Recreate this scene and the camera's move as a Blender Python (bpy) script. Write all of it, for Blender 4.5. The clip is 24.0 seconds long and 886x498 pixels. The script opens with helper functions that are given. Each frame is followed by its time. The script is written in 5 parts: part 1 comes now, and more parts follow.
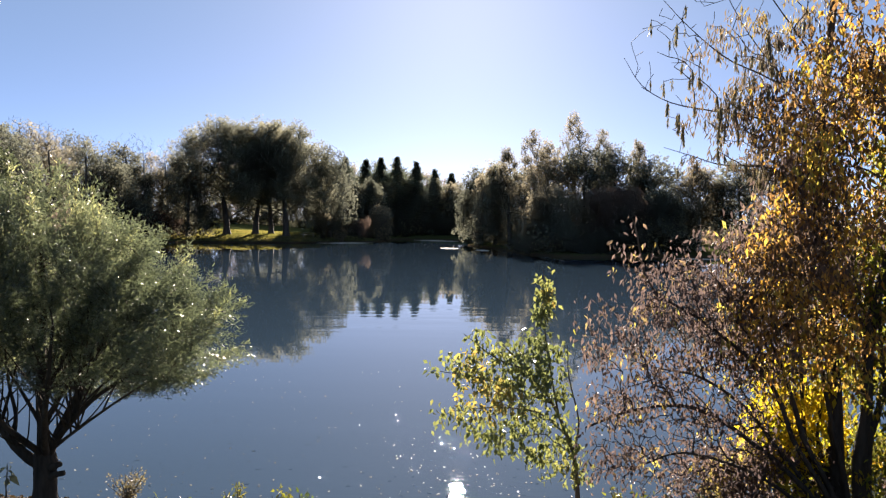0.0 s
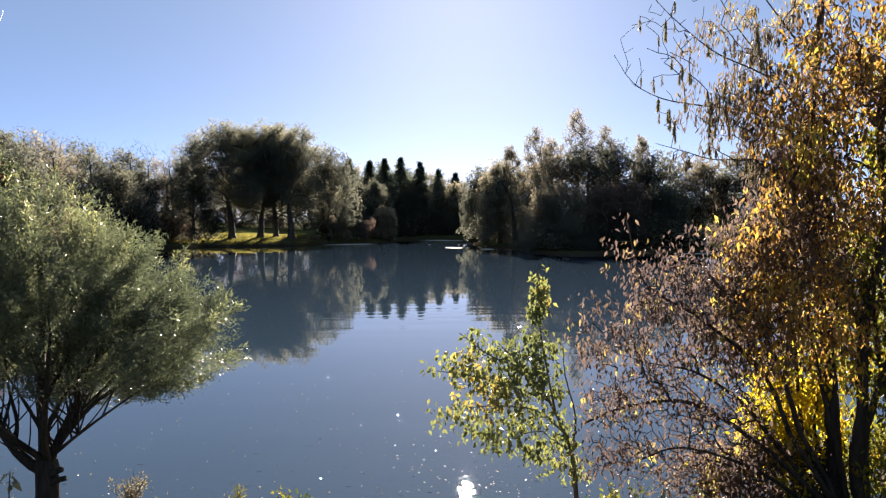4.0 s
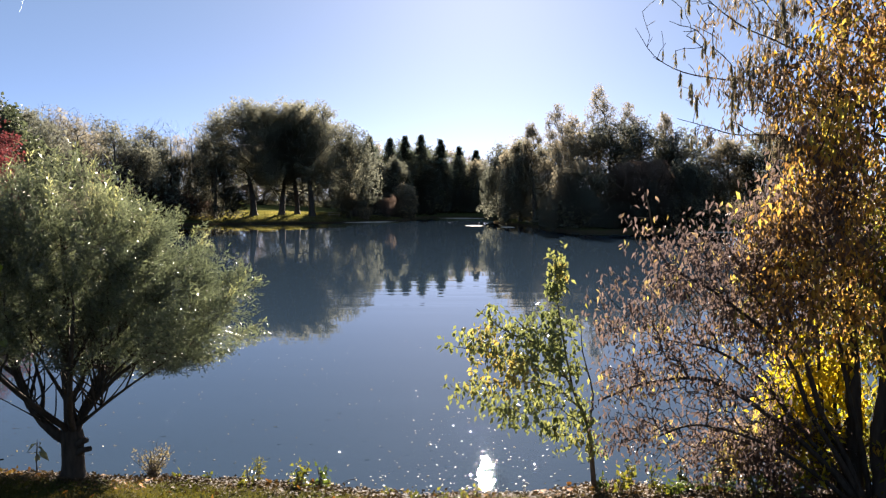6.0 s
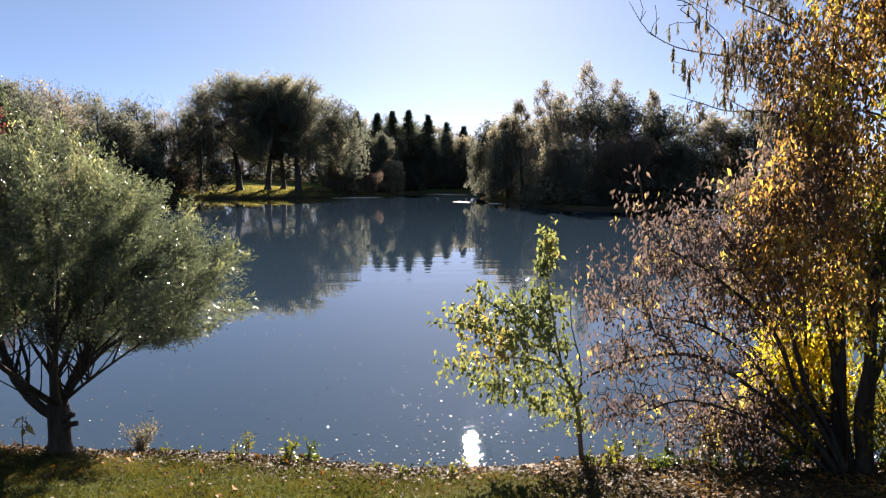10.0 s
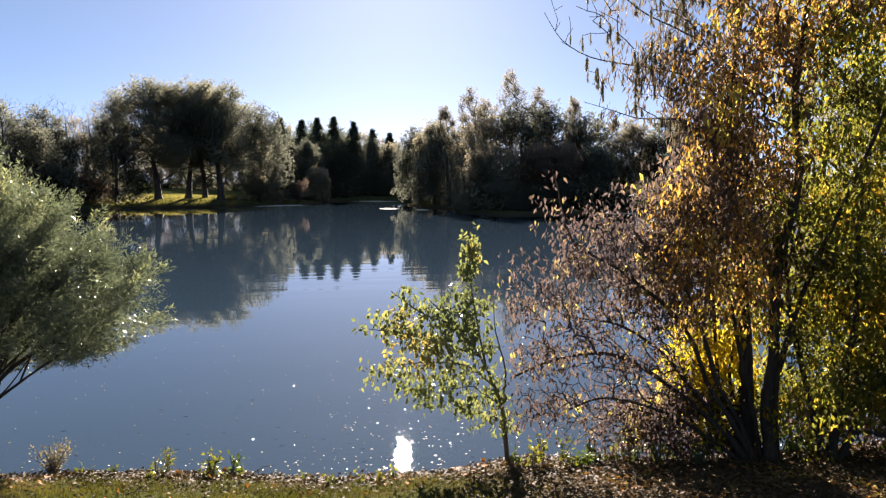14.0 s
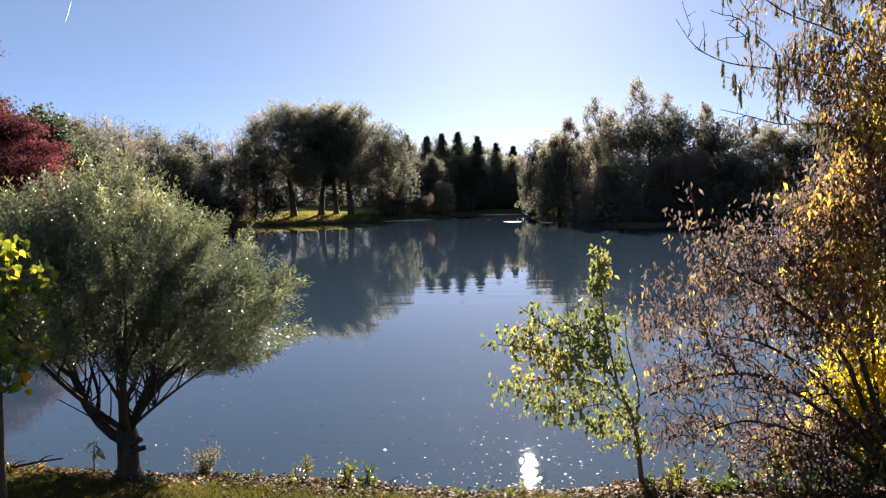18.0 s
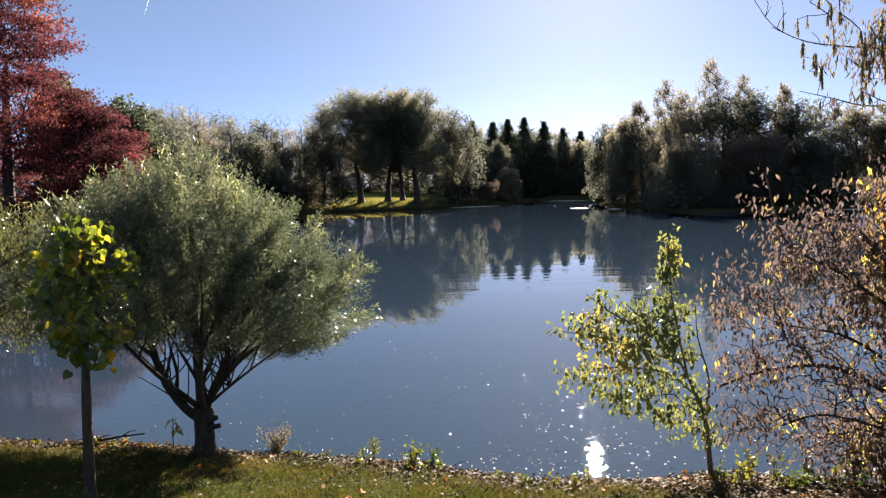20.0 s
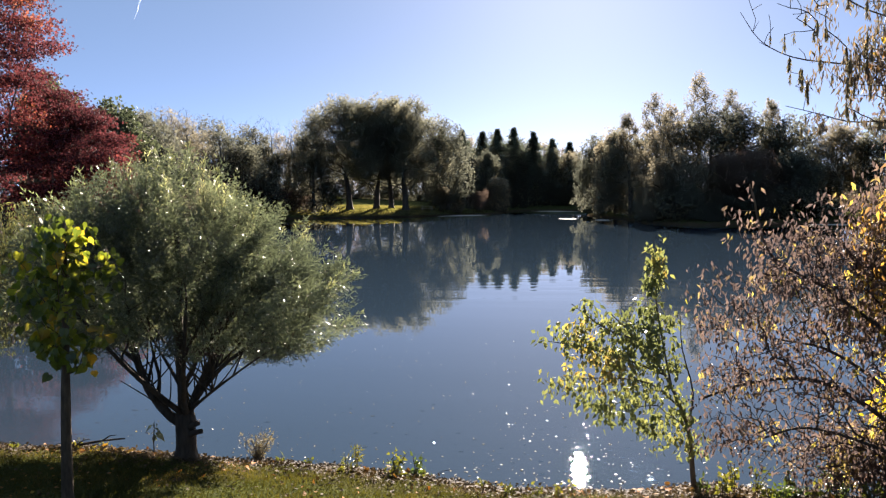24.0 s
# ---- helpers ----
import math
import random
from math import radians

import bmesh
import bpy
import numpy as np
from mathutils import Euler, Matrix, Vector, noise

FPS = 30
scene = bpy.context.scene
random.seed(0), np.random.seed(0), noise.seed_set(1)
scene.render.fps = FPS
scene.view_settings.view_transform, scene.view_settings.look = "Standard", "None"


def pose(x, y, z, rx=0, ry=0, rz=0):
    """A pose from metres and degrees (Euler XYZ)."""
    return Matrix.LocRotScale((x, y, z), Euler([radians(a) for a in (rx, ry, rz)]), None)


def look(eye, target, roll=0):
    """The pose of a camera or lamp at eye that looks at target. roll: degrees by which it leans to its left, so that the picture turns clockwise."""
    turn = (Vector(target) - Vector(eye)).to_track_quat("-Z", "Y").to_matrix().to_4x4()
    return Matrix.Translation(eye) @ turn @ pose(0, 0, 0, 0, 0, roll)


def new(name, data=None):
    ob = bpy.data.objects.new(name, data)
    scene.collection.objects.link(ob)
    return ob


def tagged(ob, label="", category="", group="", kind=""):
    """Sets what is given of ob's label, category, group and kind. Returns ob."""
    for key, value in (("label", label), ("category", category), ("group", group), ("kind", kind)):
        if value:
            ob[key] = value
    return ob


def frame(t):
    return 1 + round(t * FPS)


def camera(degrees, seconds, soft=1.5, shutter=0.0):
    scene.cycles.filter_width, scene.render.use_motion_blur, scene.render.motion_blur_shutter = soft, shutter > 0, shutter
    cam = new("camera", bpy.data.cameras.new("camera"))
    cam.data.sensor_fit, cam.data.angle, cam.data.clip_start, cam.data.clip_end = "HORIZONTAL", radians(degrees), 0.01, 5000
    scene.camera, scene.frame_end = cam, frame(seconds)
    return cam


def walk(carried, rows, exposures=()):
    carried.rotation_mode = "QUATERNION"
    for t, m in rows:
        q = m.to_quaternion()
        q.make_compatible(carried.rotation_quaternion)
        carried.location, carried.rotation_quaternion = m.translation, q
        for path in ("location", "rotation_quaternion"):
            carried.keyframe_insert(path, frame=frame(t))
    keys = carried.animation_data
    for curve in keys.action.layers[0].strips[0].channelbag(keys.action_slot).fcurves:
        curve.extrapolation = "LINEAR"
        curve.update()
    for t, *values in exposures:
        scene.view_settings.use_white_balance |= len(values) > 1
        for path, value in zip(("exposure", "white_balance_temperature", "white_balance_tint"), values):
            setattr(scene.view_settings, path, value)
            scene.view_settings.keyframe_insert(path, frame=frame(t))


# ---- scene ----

# camera: a phone held by someone standing on the bank
cam = camera(63.17, 24.0, 1.25)
# seconds, eye, turn to the left, tilt up, lean
PATH = [
    (0.0, -0.092, 0.011, 2.759, -1.04, -1.92, 0.87),
    (0.5, -0.080, 0.005, 2.758, -1.74, -1.82, 0.69),
    (1.0, -0.064, 0.004, 2.761, -2.77, -1.81, 0.63),
    (1.5, -0.086, 0.006, 2.757, -3.46, -1.67, 0.54),
    (3.5, -0.028, -0.047, 2.768, -1.24, -1.60, -0.27),
    (4.0, 0.017, -0.020, 2.764, -0.58, -1.96, -0.27),
    (4.5, 0.029, -0.006, 2.769, -0.05, -2.34, -0.20),
    (5.0, 0.013, -0.013, 2.764, 0.49, -2.78, -0.25),
    (5.5, 0.034, -0.004, 2.751, 0.91, -3.29, -0.27),
    (6.0, 0.042, -0.011, 2.746, 1.05, -3.70, -0.17),
    (6.5, 0.043, -0.002, 2.752, 1.16, -4.00, -0.02),
    (7.0, 0.039, -0.010, 2.754, 1.13, -4.20, 0.12),
    (7.5, 0.039, 0.010, 2.751, 0.92, -4.45, 0.19),
    (8.0, 0.030, 0.008, 2.742, 0.59, -4.79, 0.24),
    (8.5, 0.024, 0.018, 2.739, 0.42, -5.15, 0.19),
    (9.0, 0.027, 0.027, 2.733, 0.43, -5.43, 0.19),
    (9.5, 0.025, 0.026, 2.734, 0.50, -5.55, 0.18),
    (10.0, 0.013, 0.027, 2.734, 0.00, -5.59, 0.22),
    (10.5, 0.021, 0.014, 2.736, -1.24, -5.68, 0.31),
    (11.0, 0.037, 0.003, 2.740, -3.23, -5.95, 0.45),
    (11.5, 0.041, 0.007, 2.736, -5.35, -6.24, 0.54),
    (13.5, 0.050, -0.004, 2.733, -6.13, -5.48, -0.10),
    (14.0, 0.053, -0.015, 2.736, -5.73, -5.08, -0.29),
    (14.5, 0.047, -0.009, 2.741, -5.49, -4.79, -0.33),
    (15.0, 0.048, 0.002, 2.736, -5.34, -4.53, -0.30),
    (15.5, 0.044, 0.007, 2.730, -5.16, -4.29, -0.22),
    (16.0, 0.047, -0.009, 2.736, -4.74, -4.04, -0.30),
    (16.5, 0.052, -0.019, 2.747, -3.73, -3.80, -0.46),
    (17.0, 0.047, -0.036, 2.755, -1.79, -3.64, -0.70),
    (17.5, 0.038, -0.030, 2.758, 1.01, -3.66, -1.08),
    (18.0, 0.017, -0.026, 2.759, 4.13, -3.89, -1.50),
    (18.5, 0.010, -0.031, 2.762, 6.98, -4.19, -1.81),
    (19.0, 0.016, -0.037, 2.762, 8.71, -4.48, -1.86),
    (19.5, 0.017, -0.044, 2.762, 9.34, -4.72, -1.76),
    (21.5, 0.015, -0.033, 2.754, 9.14, -4.93, -1.28),
    (22.0, 0.004, -0.022, 2.756, 9.24, -4.72, -1.06),
    (22.5, 0.008, -0.031, 2.757, 9.36, -4.50, -0.87),
    (23.0, 0.013, -0.032, 2.755, 9.14, -4.34, -0.67),
    (23.5, 0.011, -0.046, 2.755, 8.75, -4.25, -0.60),
    (24.0, 0.027, -0.034, 2.754, 8.40, -4.18, -0.64),
]
walk(cam, [(t, pose(x, y, z, 90 + tilt, 0, turn) @ pose(0, 0, 0, 0, 0, lean)) for t, x, y, z, turn, tilt, lean in PATH],
     [(0.0, 2.6, 6950, 18), (24.0, 2.6, 6950, 18)])

# ---- sky and sun ----
SUN_AZ, SUN_EL = 2.4, 21.2      # degrees right of +y, degrees up
world = bpy.data.worlds.new("sky")
scene.world = world
world.use_nodes = True
wn = world.node_tree.nodes
sky = wn.new("ShaderNodeTexSky")
sky.sky_type = "NISHITA"
sky.sun_disc = False
sky.sun_elevation, sky.sun_rotation = radians(SUN_EL), radians(SUN_AZ)
sky.air_density, sky.dust_density, sky.ozone_density, sky.altitude = 0.32, 0.9, 3.0, 2500
# thin high haze evens out the clear sky
haze = wn.new("ShaderNodeMix")
haze.data_type = "RGBA"
haze.inputs["Factor"].default_value = 0.55
haze.inputs["B"].default_value = (0.85, 1.42, 2.0, 1)
world.node_tree.links.new(sky.outputs[0], haze.inputs["A"])
world.node_tree.links.new(haze.outputs["Result"], wn["Background"].inputs[0])
wn["Background"].inputs[1].default_value = 0.05
sun = new("sun", bpy.data.lights.new("sun", "SUN"))
sun.data.energy, sun.data.angle, sun.data.color = 5.0, radians(0.53), (1.0, 0.93, 0.82)
s_az, s_el = radians(SUN_AZ), radians(SUN_EL)
SUNWARD = Vector((math.sin(s_az) * math.cos(s_el), math.cos(s_az) * math.cos(s_el), math.sin(s_el)))
sun.matrix_world = look(SUNWARD * 300, (0, 0, 0))


# ---- materials ----
def base_mat(name):
    m = bpy.data.materials.new(name)
    m.use_nodes = True
    nt = m.node_tree
    return m, nt.nodes, nt.links, nt.nodes["Principled BSDF"], nt.nodes["Material Output"]


def ramp(n, stops):
    r = n.new("ShaderNodeValToRGB")
    els = r.color_ramp.elements
    while len(els) < len(stops):
        els.new(0.5)
    for e, (p, c) in zip(els, stops):
        e.position, e.color = p, (*c, 1)
    return r


def leaf_mat(name, stops, through_light=0.5, rough=0.45, single=False, warm=1.25, patch=1.4, gaps=0.0, cool=0.5):
    """Leaves: thin, matt to waxy, with light coming through; every leaf has its own tone."""
    m, n, l, bsdf, out = base_mat(name)
    if single:
        src = n.new("ShaderNodeObjectInfo").outputs["Random"]
    else:
        src = n.new("ShaderNodeNewGeometry").outputs["Random Per Island"]
    r = ramp(n, stops)
    geo, cloud = n.new("ShaderNodeNewGeometry"), n.new("ShaderNodeTexNoise")
    cloud.inputs["Scale"].default_value, cloud.inputs["Detail"].default_value = patch, 1.0
    l.new(geo.outputs["Position"], cloud.inputs["Vector"])
    m1, m2 = n.new("ShaderNodeMath"), n.new("ShaderNodeMath")
    m1.operation = m2.operation = "MULTIPLY_ADD"
    m1.inputs[1].default_value, m1.inputs[2].default_value = 2.0, -0.75
    m2.inputs[1].default_value = 0.5
    l.new(cloud.outputs[0], m1.inputs[0])
    l.new(src, m2.inputs[0])
    l.new(m1.outputs[0], m2.inputs[2])
    l.new(m2.outputs[0], r.inputs[0])
    spots = n.new("ShaderNodeTexNoise")
    spots.inputs["Scale"].default_value, spots.inputs["Detail"].default_value = 9.0, 3.0
    co = n.new("ShaderNodeTexCoord")
    l.new(co.outputs["Object"], spots.inputs["Vector"])
    mixc = n.new("ShaderNodeMix")
    mixc.data_type, mixc.blend_type = "RGBA", "MULTIPLY"
    l.new(r.outputs[0], mixc.inputs["A"])
    tone = ramp(n, [(0.3, (0.72, 0.68, 0.6)), (0.7, (1.15, 1.12, 1.05))])
    l.new(spots.outputs[0], tone.inputs[0])
    l.new(tone.outputs[0], mixc.inputs["B"])
    mixc.inputs["Factor"].default_value = 0.8
    l.new(mixc.outputs["Result"], bsdf.inputs["Base Color"])
    bsdf.inputs["Roughness"].default_value = rough
    bsdf.inputs["Specular IOR Level"].default_value = 0.5
    tr = n.new("ShaderNodeBsdfTranslucent")
    gain = n.new("ShaderNodeMix")
    gain.data_type, gain.blend_type = "RGBA", "MULTIPLY"
    gain.inputs["Factor"].default_value = 1.0
    gain.inputs["B"].default_value = (warm * (1.1 if cool < 0.7 else 0.98), warm, warm * cool, 1)
    l.new(mixc.outputs["Result"], gain.inputs["A"])
    l.new(gain.outputs["Result"], tr.inputs["Color"])
    ms = n.new("ShaderNodeMixShader")
    ms.inputs[0].default_value = through_light
    l.new(bsdf.outputs[0], ms.inputs[1])
    l.new(tr.outputs[0], ms.inputs[2])
    l.new(ms.outputs[0], out.inputs["Surface"])
    # clear share: gaps between leaves, and a lighter, hazed look for far crowns
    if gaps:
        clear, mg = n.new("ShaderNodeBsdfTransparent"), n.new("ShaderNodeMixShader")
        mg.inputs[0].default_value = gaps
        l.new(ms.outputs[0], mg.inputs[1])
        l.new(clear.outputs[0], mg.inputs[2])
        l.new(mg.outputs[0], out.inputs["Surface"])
    return m


def rough_mat(name, dark, light, scale, rough=0.9, bump=0.4, stretch=(1, 1, 1), depth=0.02):
    m, n, l, bsdf, out = base_mat(name)
    co, mp = n.new("ShaderNodeTexCoord"), n.new("ShaderNodeMapping")
    mp.inputs["Scale"].default_value = stretch
    l.new(co.outputs["Object"], mp.inputs["Vector"])
    a, b = n.new("ShaderNodeTexNoise"), n.new("ShaderNodeTexNoise")
    a.inputs["Scale"].default_value, a.inputs["Detail"].default_value = scale, 6
    b.inputs["Scale"].default_value, b.inputs["Detail"].default_value = scale * 0.13, 3
    l.new(mp.outputs[0], a.inputs["Vector"])
    l.new(mp.outputs[0], b.inputs["Vector"])
    add = n.new("ShaderNodeMath")
    add.operation = "MULTIPLY_ADD"
    add.inputs[1].default_value = 0.6
    l.new(a.outputs[0], add.inputs[0])
    half = n.new("ShaderNodeMath")
    half.operation = "MULTIPLY"
    half.inputs[1].default_value = 0.4
    l.new(b.outputs[0], half.inputs[0])
    l.new(half.outputs[0], add.inputs[2])
    r = ramp(n, [(0.34, dark), (0.66, light)])
    l.new(add.outputs[0], r.inputs[0])
    l.new(r.outputs[0], bsdf.inputs["Base Color"])
    bsdf.inputs["Roughness"].default_value = rough
    bsdf.inputs["Specular IOR Level"].default_value = 0.2
    bp = n.new("ShaderNodeBump")
    bp.inputs["Strength"].default_value, bp.inputs["Distance"].default_value = bump, depth
    l.new(a.outputs[0], bp.inputs["Height"])
    l.new(bp.outputs[0], bsdf.inputs["Normal"])
    return m


BARK = rough_mat("bark", (0.022, 0.016, 0.012), (0.07, 0.052, 0.038), 28, 0.92, 0.8, (1, 1, 0.22))
BARK_FAR = rough_mat("bark_far", (0.035, 0.03, 0.026), (0.1, 0.085, 0.072), 6, 0.92, 0.5, (1, 1, 0.25))
BARK_PALE = rough_mat("bark_pale", (0.22, 0.2, 0.18), (0.5, 0.47, 0.43), 7, 0.85, 0.3, (1, 1, 0.4))
BARK_BROWN = rough_mat("bark_brown", (0.035, 0.024, 0.016), (0.11, 0.078, 0.052), 40, 0.85, 0.5, (1, 1, 0.3))
BARK_YOUNG = rough_mat("bark_young", (0.05, 0.04, 0.03), (0.15, 0.12, 0.09), 40, 0.8, 0.5, (1, 1, 0.3))
SAND = rough_mat("sand", (0.32, 0.29, 0.24), (0.5, 0.46, 0.4), 3, 0.9, 0.3)
GREY_WOOD = rough_mat("grey_wood", (0.16, 0.14, 0.12), (0.34, 0.3, 0.26), 14, 0.85, 0.3, (0.2, 1, 1))

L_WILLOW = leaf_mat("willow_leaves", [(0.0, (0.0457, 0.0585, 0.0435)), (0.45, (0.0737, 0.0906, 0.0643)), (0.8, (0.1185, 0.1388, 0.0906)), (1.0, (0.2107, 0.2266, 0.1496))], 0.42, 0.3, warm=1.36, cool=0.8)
# paler copy for the outer shoots: the crown's lit rim put into their colour
L_WILLOW_LIT = leaf_mat("willow_lit_rim", [(0.0, (0.09, 0.105, 0.07)), (0.6, (0.16, 0.175, 0.105)), (1.0, (0.28, 0.28, 0.17))], 0.55, 0.3, warm=1.5, cool=0.72)
L_LINDEN = leaf_mat("broad_leaves", [(0.0, (0.0418, 0.0662, 0.0174)), (0.5, (0.0905, 0.1253, 0.0244)), (0.85, (0.167, 0.181, 0.0313)), (1.0, (0.3132, 0.1949, 0.0278))], 0.62, 0.3, True, 1.8, 3.0)
L_SAPLING = leaf_mat("sapling_leaves", [(0.0, (0.072, 0.0972, 0.0504)), (0.65, (0.1188, 0.1512, 0.072)), (0.93, (0.18, 0.198, 0.0864)), (1.0, (0.2448, 0.2088, 0.072))], 0.5, 0.4, True, 1.3, cool=0.65)
L_AUTUMN = leaf_mat("autumn_leaves", [(0.0, (0.068, 0.05, 0.048)), (0.34, (0.11, 0.073, 0.06)), (0.48, (0.2, 0.112, 0.058)), (0.62, (0.35, 0.195, 0.058)), (0.82, (0.4, 0.265, 0.06)), (1.0, (0.27, 0.24, 0.06))], 0.55, 0.36, warm=1.3, patch=1.7, cool=0.75)
L_AUTUMN_ONE = leaf_mat("autumn_leaves_single", [(0.0, (0.3, 0.15, 0.05)), (0.5, (0.38, 0.23, 0.05)), (1.0, (0.36, 0.3, 0.06))], 0.55, 0.4, True, 1.3)
L_GREENGOLD = leaf_mat("green_gold_leaves", [(0.0, (0.054, 0.0475, 0.0302)), (0.3, (0.067, 0.0799, 0.0302)), (0.62, (0.108, 0.1318, 0.0346)), (0.86, (0.2376, 0.216, 0.041)), (1.0, (0.3024, 0.1944, 0.041))], 0.66, 0.38, warm=1.35, patch=2.2)
L_GOLD = leaf_mat("gold_leaves", [(0.0, (0.12, 0.15, 0.025)), (0.5, (0.28, 0.27, 0.03)), (1.0, (0.42, 0.32, 0.045))], 0.6, 0.45, warm=1.4)
L_PLUM = leaf_mat("plum_leaves", [(0.0, (0.051, 0.04, 0.043)), (0.55, (0.085, 0.063, 0.063)), (0.78, (0.122, 0.085, 0.073)), (0.9, (0.22, 0.165, 0.073)), (1.0, (0.34, 0.29, 0.067))], 0.5, 0.36, warm=1.35, cool=0.95, patch=3.0)
PODS = leaf_mat("seed_keys", [(0.0, (0.12, 0.105, 0.075)), (1.0, (0.23, 0.2, 0.14))], 0.35, 0.6, warm=1.1, cool=0.75)
L_ASH = leaf_mat("ash_leaves", [(0.0, (0.06, 0.05, 0.046)), (0.6, (0.11, 0.086, 0.072)), (0.9, (0.18, 0.125, 0.07)), (1.0, (0.28, 0.22, 0.06))], 0.45, 0.6, warm=1.2, cool=0.85)
L_LITTER = leaf_mat("litter_leaves", [(0.0, (0.028, 0.021, 0.014)), (0.5, (0.06, 0.044, 0.027)), (0.8, (0.105, 0.075, 0.04)), (0.95, (0.25, 0.12, 0.04)), (1.0, (0.34, 0.24, 0.055))], 0.15, 0.66)
L_LITTER_ONE = leaf_mat("litter_leaves_single", [(0.0, (0.12, 0.075, 0.04)), (0.5, (0.22, 0.115, 0.04)), (0.8, (0.38, 0.14, 0.035)), (1.0, (0.34, 0.25, 0.055))], 0.2, 0.6, True)
GRASS = leaf_mat("grass_blades", [(0.0, (0.0289, 0.0343, 0.0123)), (0.55, (0.048, 0.0535, 0.0192)), (0.9, (0.0755, 0.07, 0.0275)), (1.0, (0.1167, 0.0892, 0.0398))], 0.45, 0.65, warm=1.2, cool=0.4)
# far foliage: haze of the distance put in as greyer, part-clear leaf colour
F_GREEN = leaf_mat("far_green_hazed", [(0.0, (0.0667, 0.0736, 0.0598)), (0.6, (0.1058, 0.1127, 0.0897)), (1.0, (0.1552, 0.1552, 0.115))], 0.56, 0.5, warm=1.25, patch=0.22, gaps=0.3, cool=1.0)
F_WILLOW = leaf_mat("far_willow_hazed", [(0.0, (0.0805, 0.0851, 0.0667)), (0.6, (0.1265, 0.1299, 0.0989)), (1.0, (0.184, 0.1759, 0.1288))], 0.68, 0.5, warm=1.4, patch=0.22, gaps=0.42, cool=1.0)
F_OLIVE = leaf_mat("far_olive_hazed", [(0.0, (0.092, 0.0874, 0.069)), (0.6, (0.1437, 0.1334, 0.1012)), (1.0, (0.2127, 0.1863, 0.1357))], 0.68, 0.5, warm=1.4, patch=0.22, gaps=0.42, cool=1.0)
F_BROWN = leaf_mat("far_brown_hazed", [(0.0, (0.0862, 0.0644, 0.0575)), (0.6, (0.138, 0.1012, 0.0851)), (1.0, (0.207, 0.1495, 0.115))], 0.68, 0.5, warm=1.4, patch=0.22, gaps=0.42, cool=1.0)
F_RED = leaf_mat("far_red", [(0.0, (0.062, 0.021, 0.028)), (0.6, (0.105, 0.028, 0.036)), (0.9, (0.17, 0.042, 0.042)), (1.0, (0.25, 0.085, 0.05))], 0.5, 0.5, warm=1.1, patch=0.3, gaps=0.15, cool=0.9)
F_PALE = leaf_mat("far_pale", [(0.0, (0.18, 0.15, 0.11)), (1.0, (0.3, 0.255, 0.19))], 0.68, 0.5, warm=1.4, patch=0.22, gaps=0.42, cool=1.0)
L_OAK = leaf_mat("oak_leaves", [(0.0, (0.04, 0.052, 0.034)), (0.6, (0.07, 0.084, 0.05)), (1.0, (0.12, 0.125, 0.07))], 0.45, 0.6, warm=1.2, patch=0.4, cool=0.9)
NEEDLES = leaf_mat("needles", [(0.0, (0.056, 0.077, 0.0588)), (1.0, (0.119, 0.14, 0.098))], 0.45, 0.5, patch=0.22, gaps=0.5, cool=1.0)


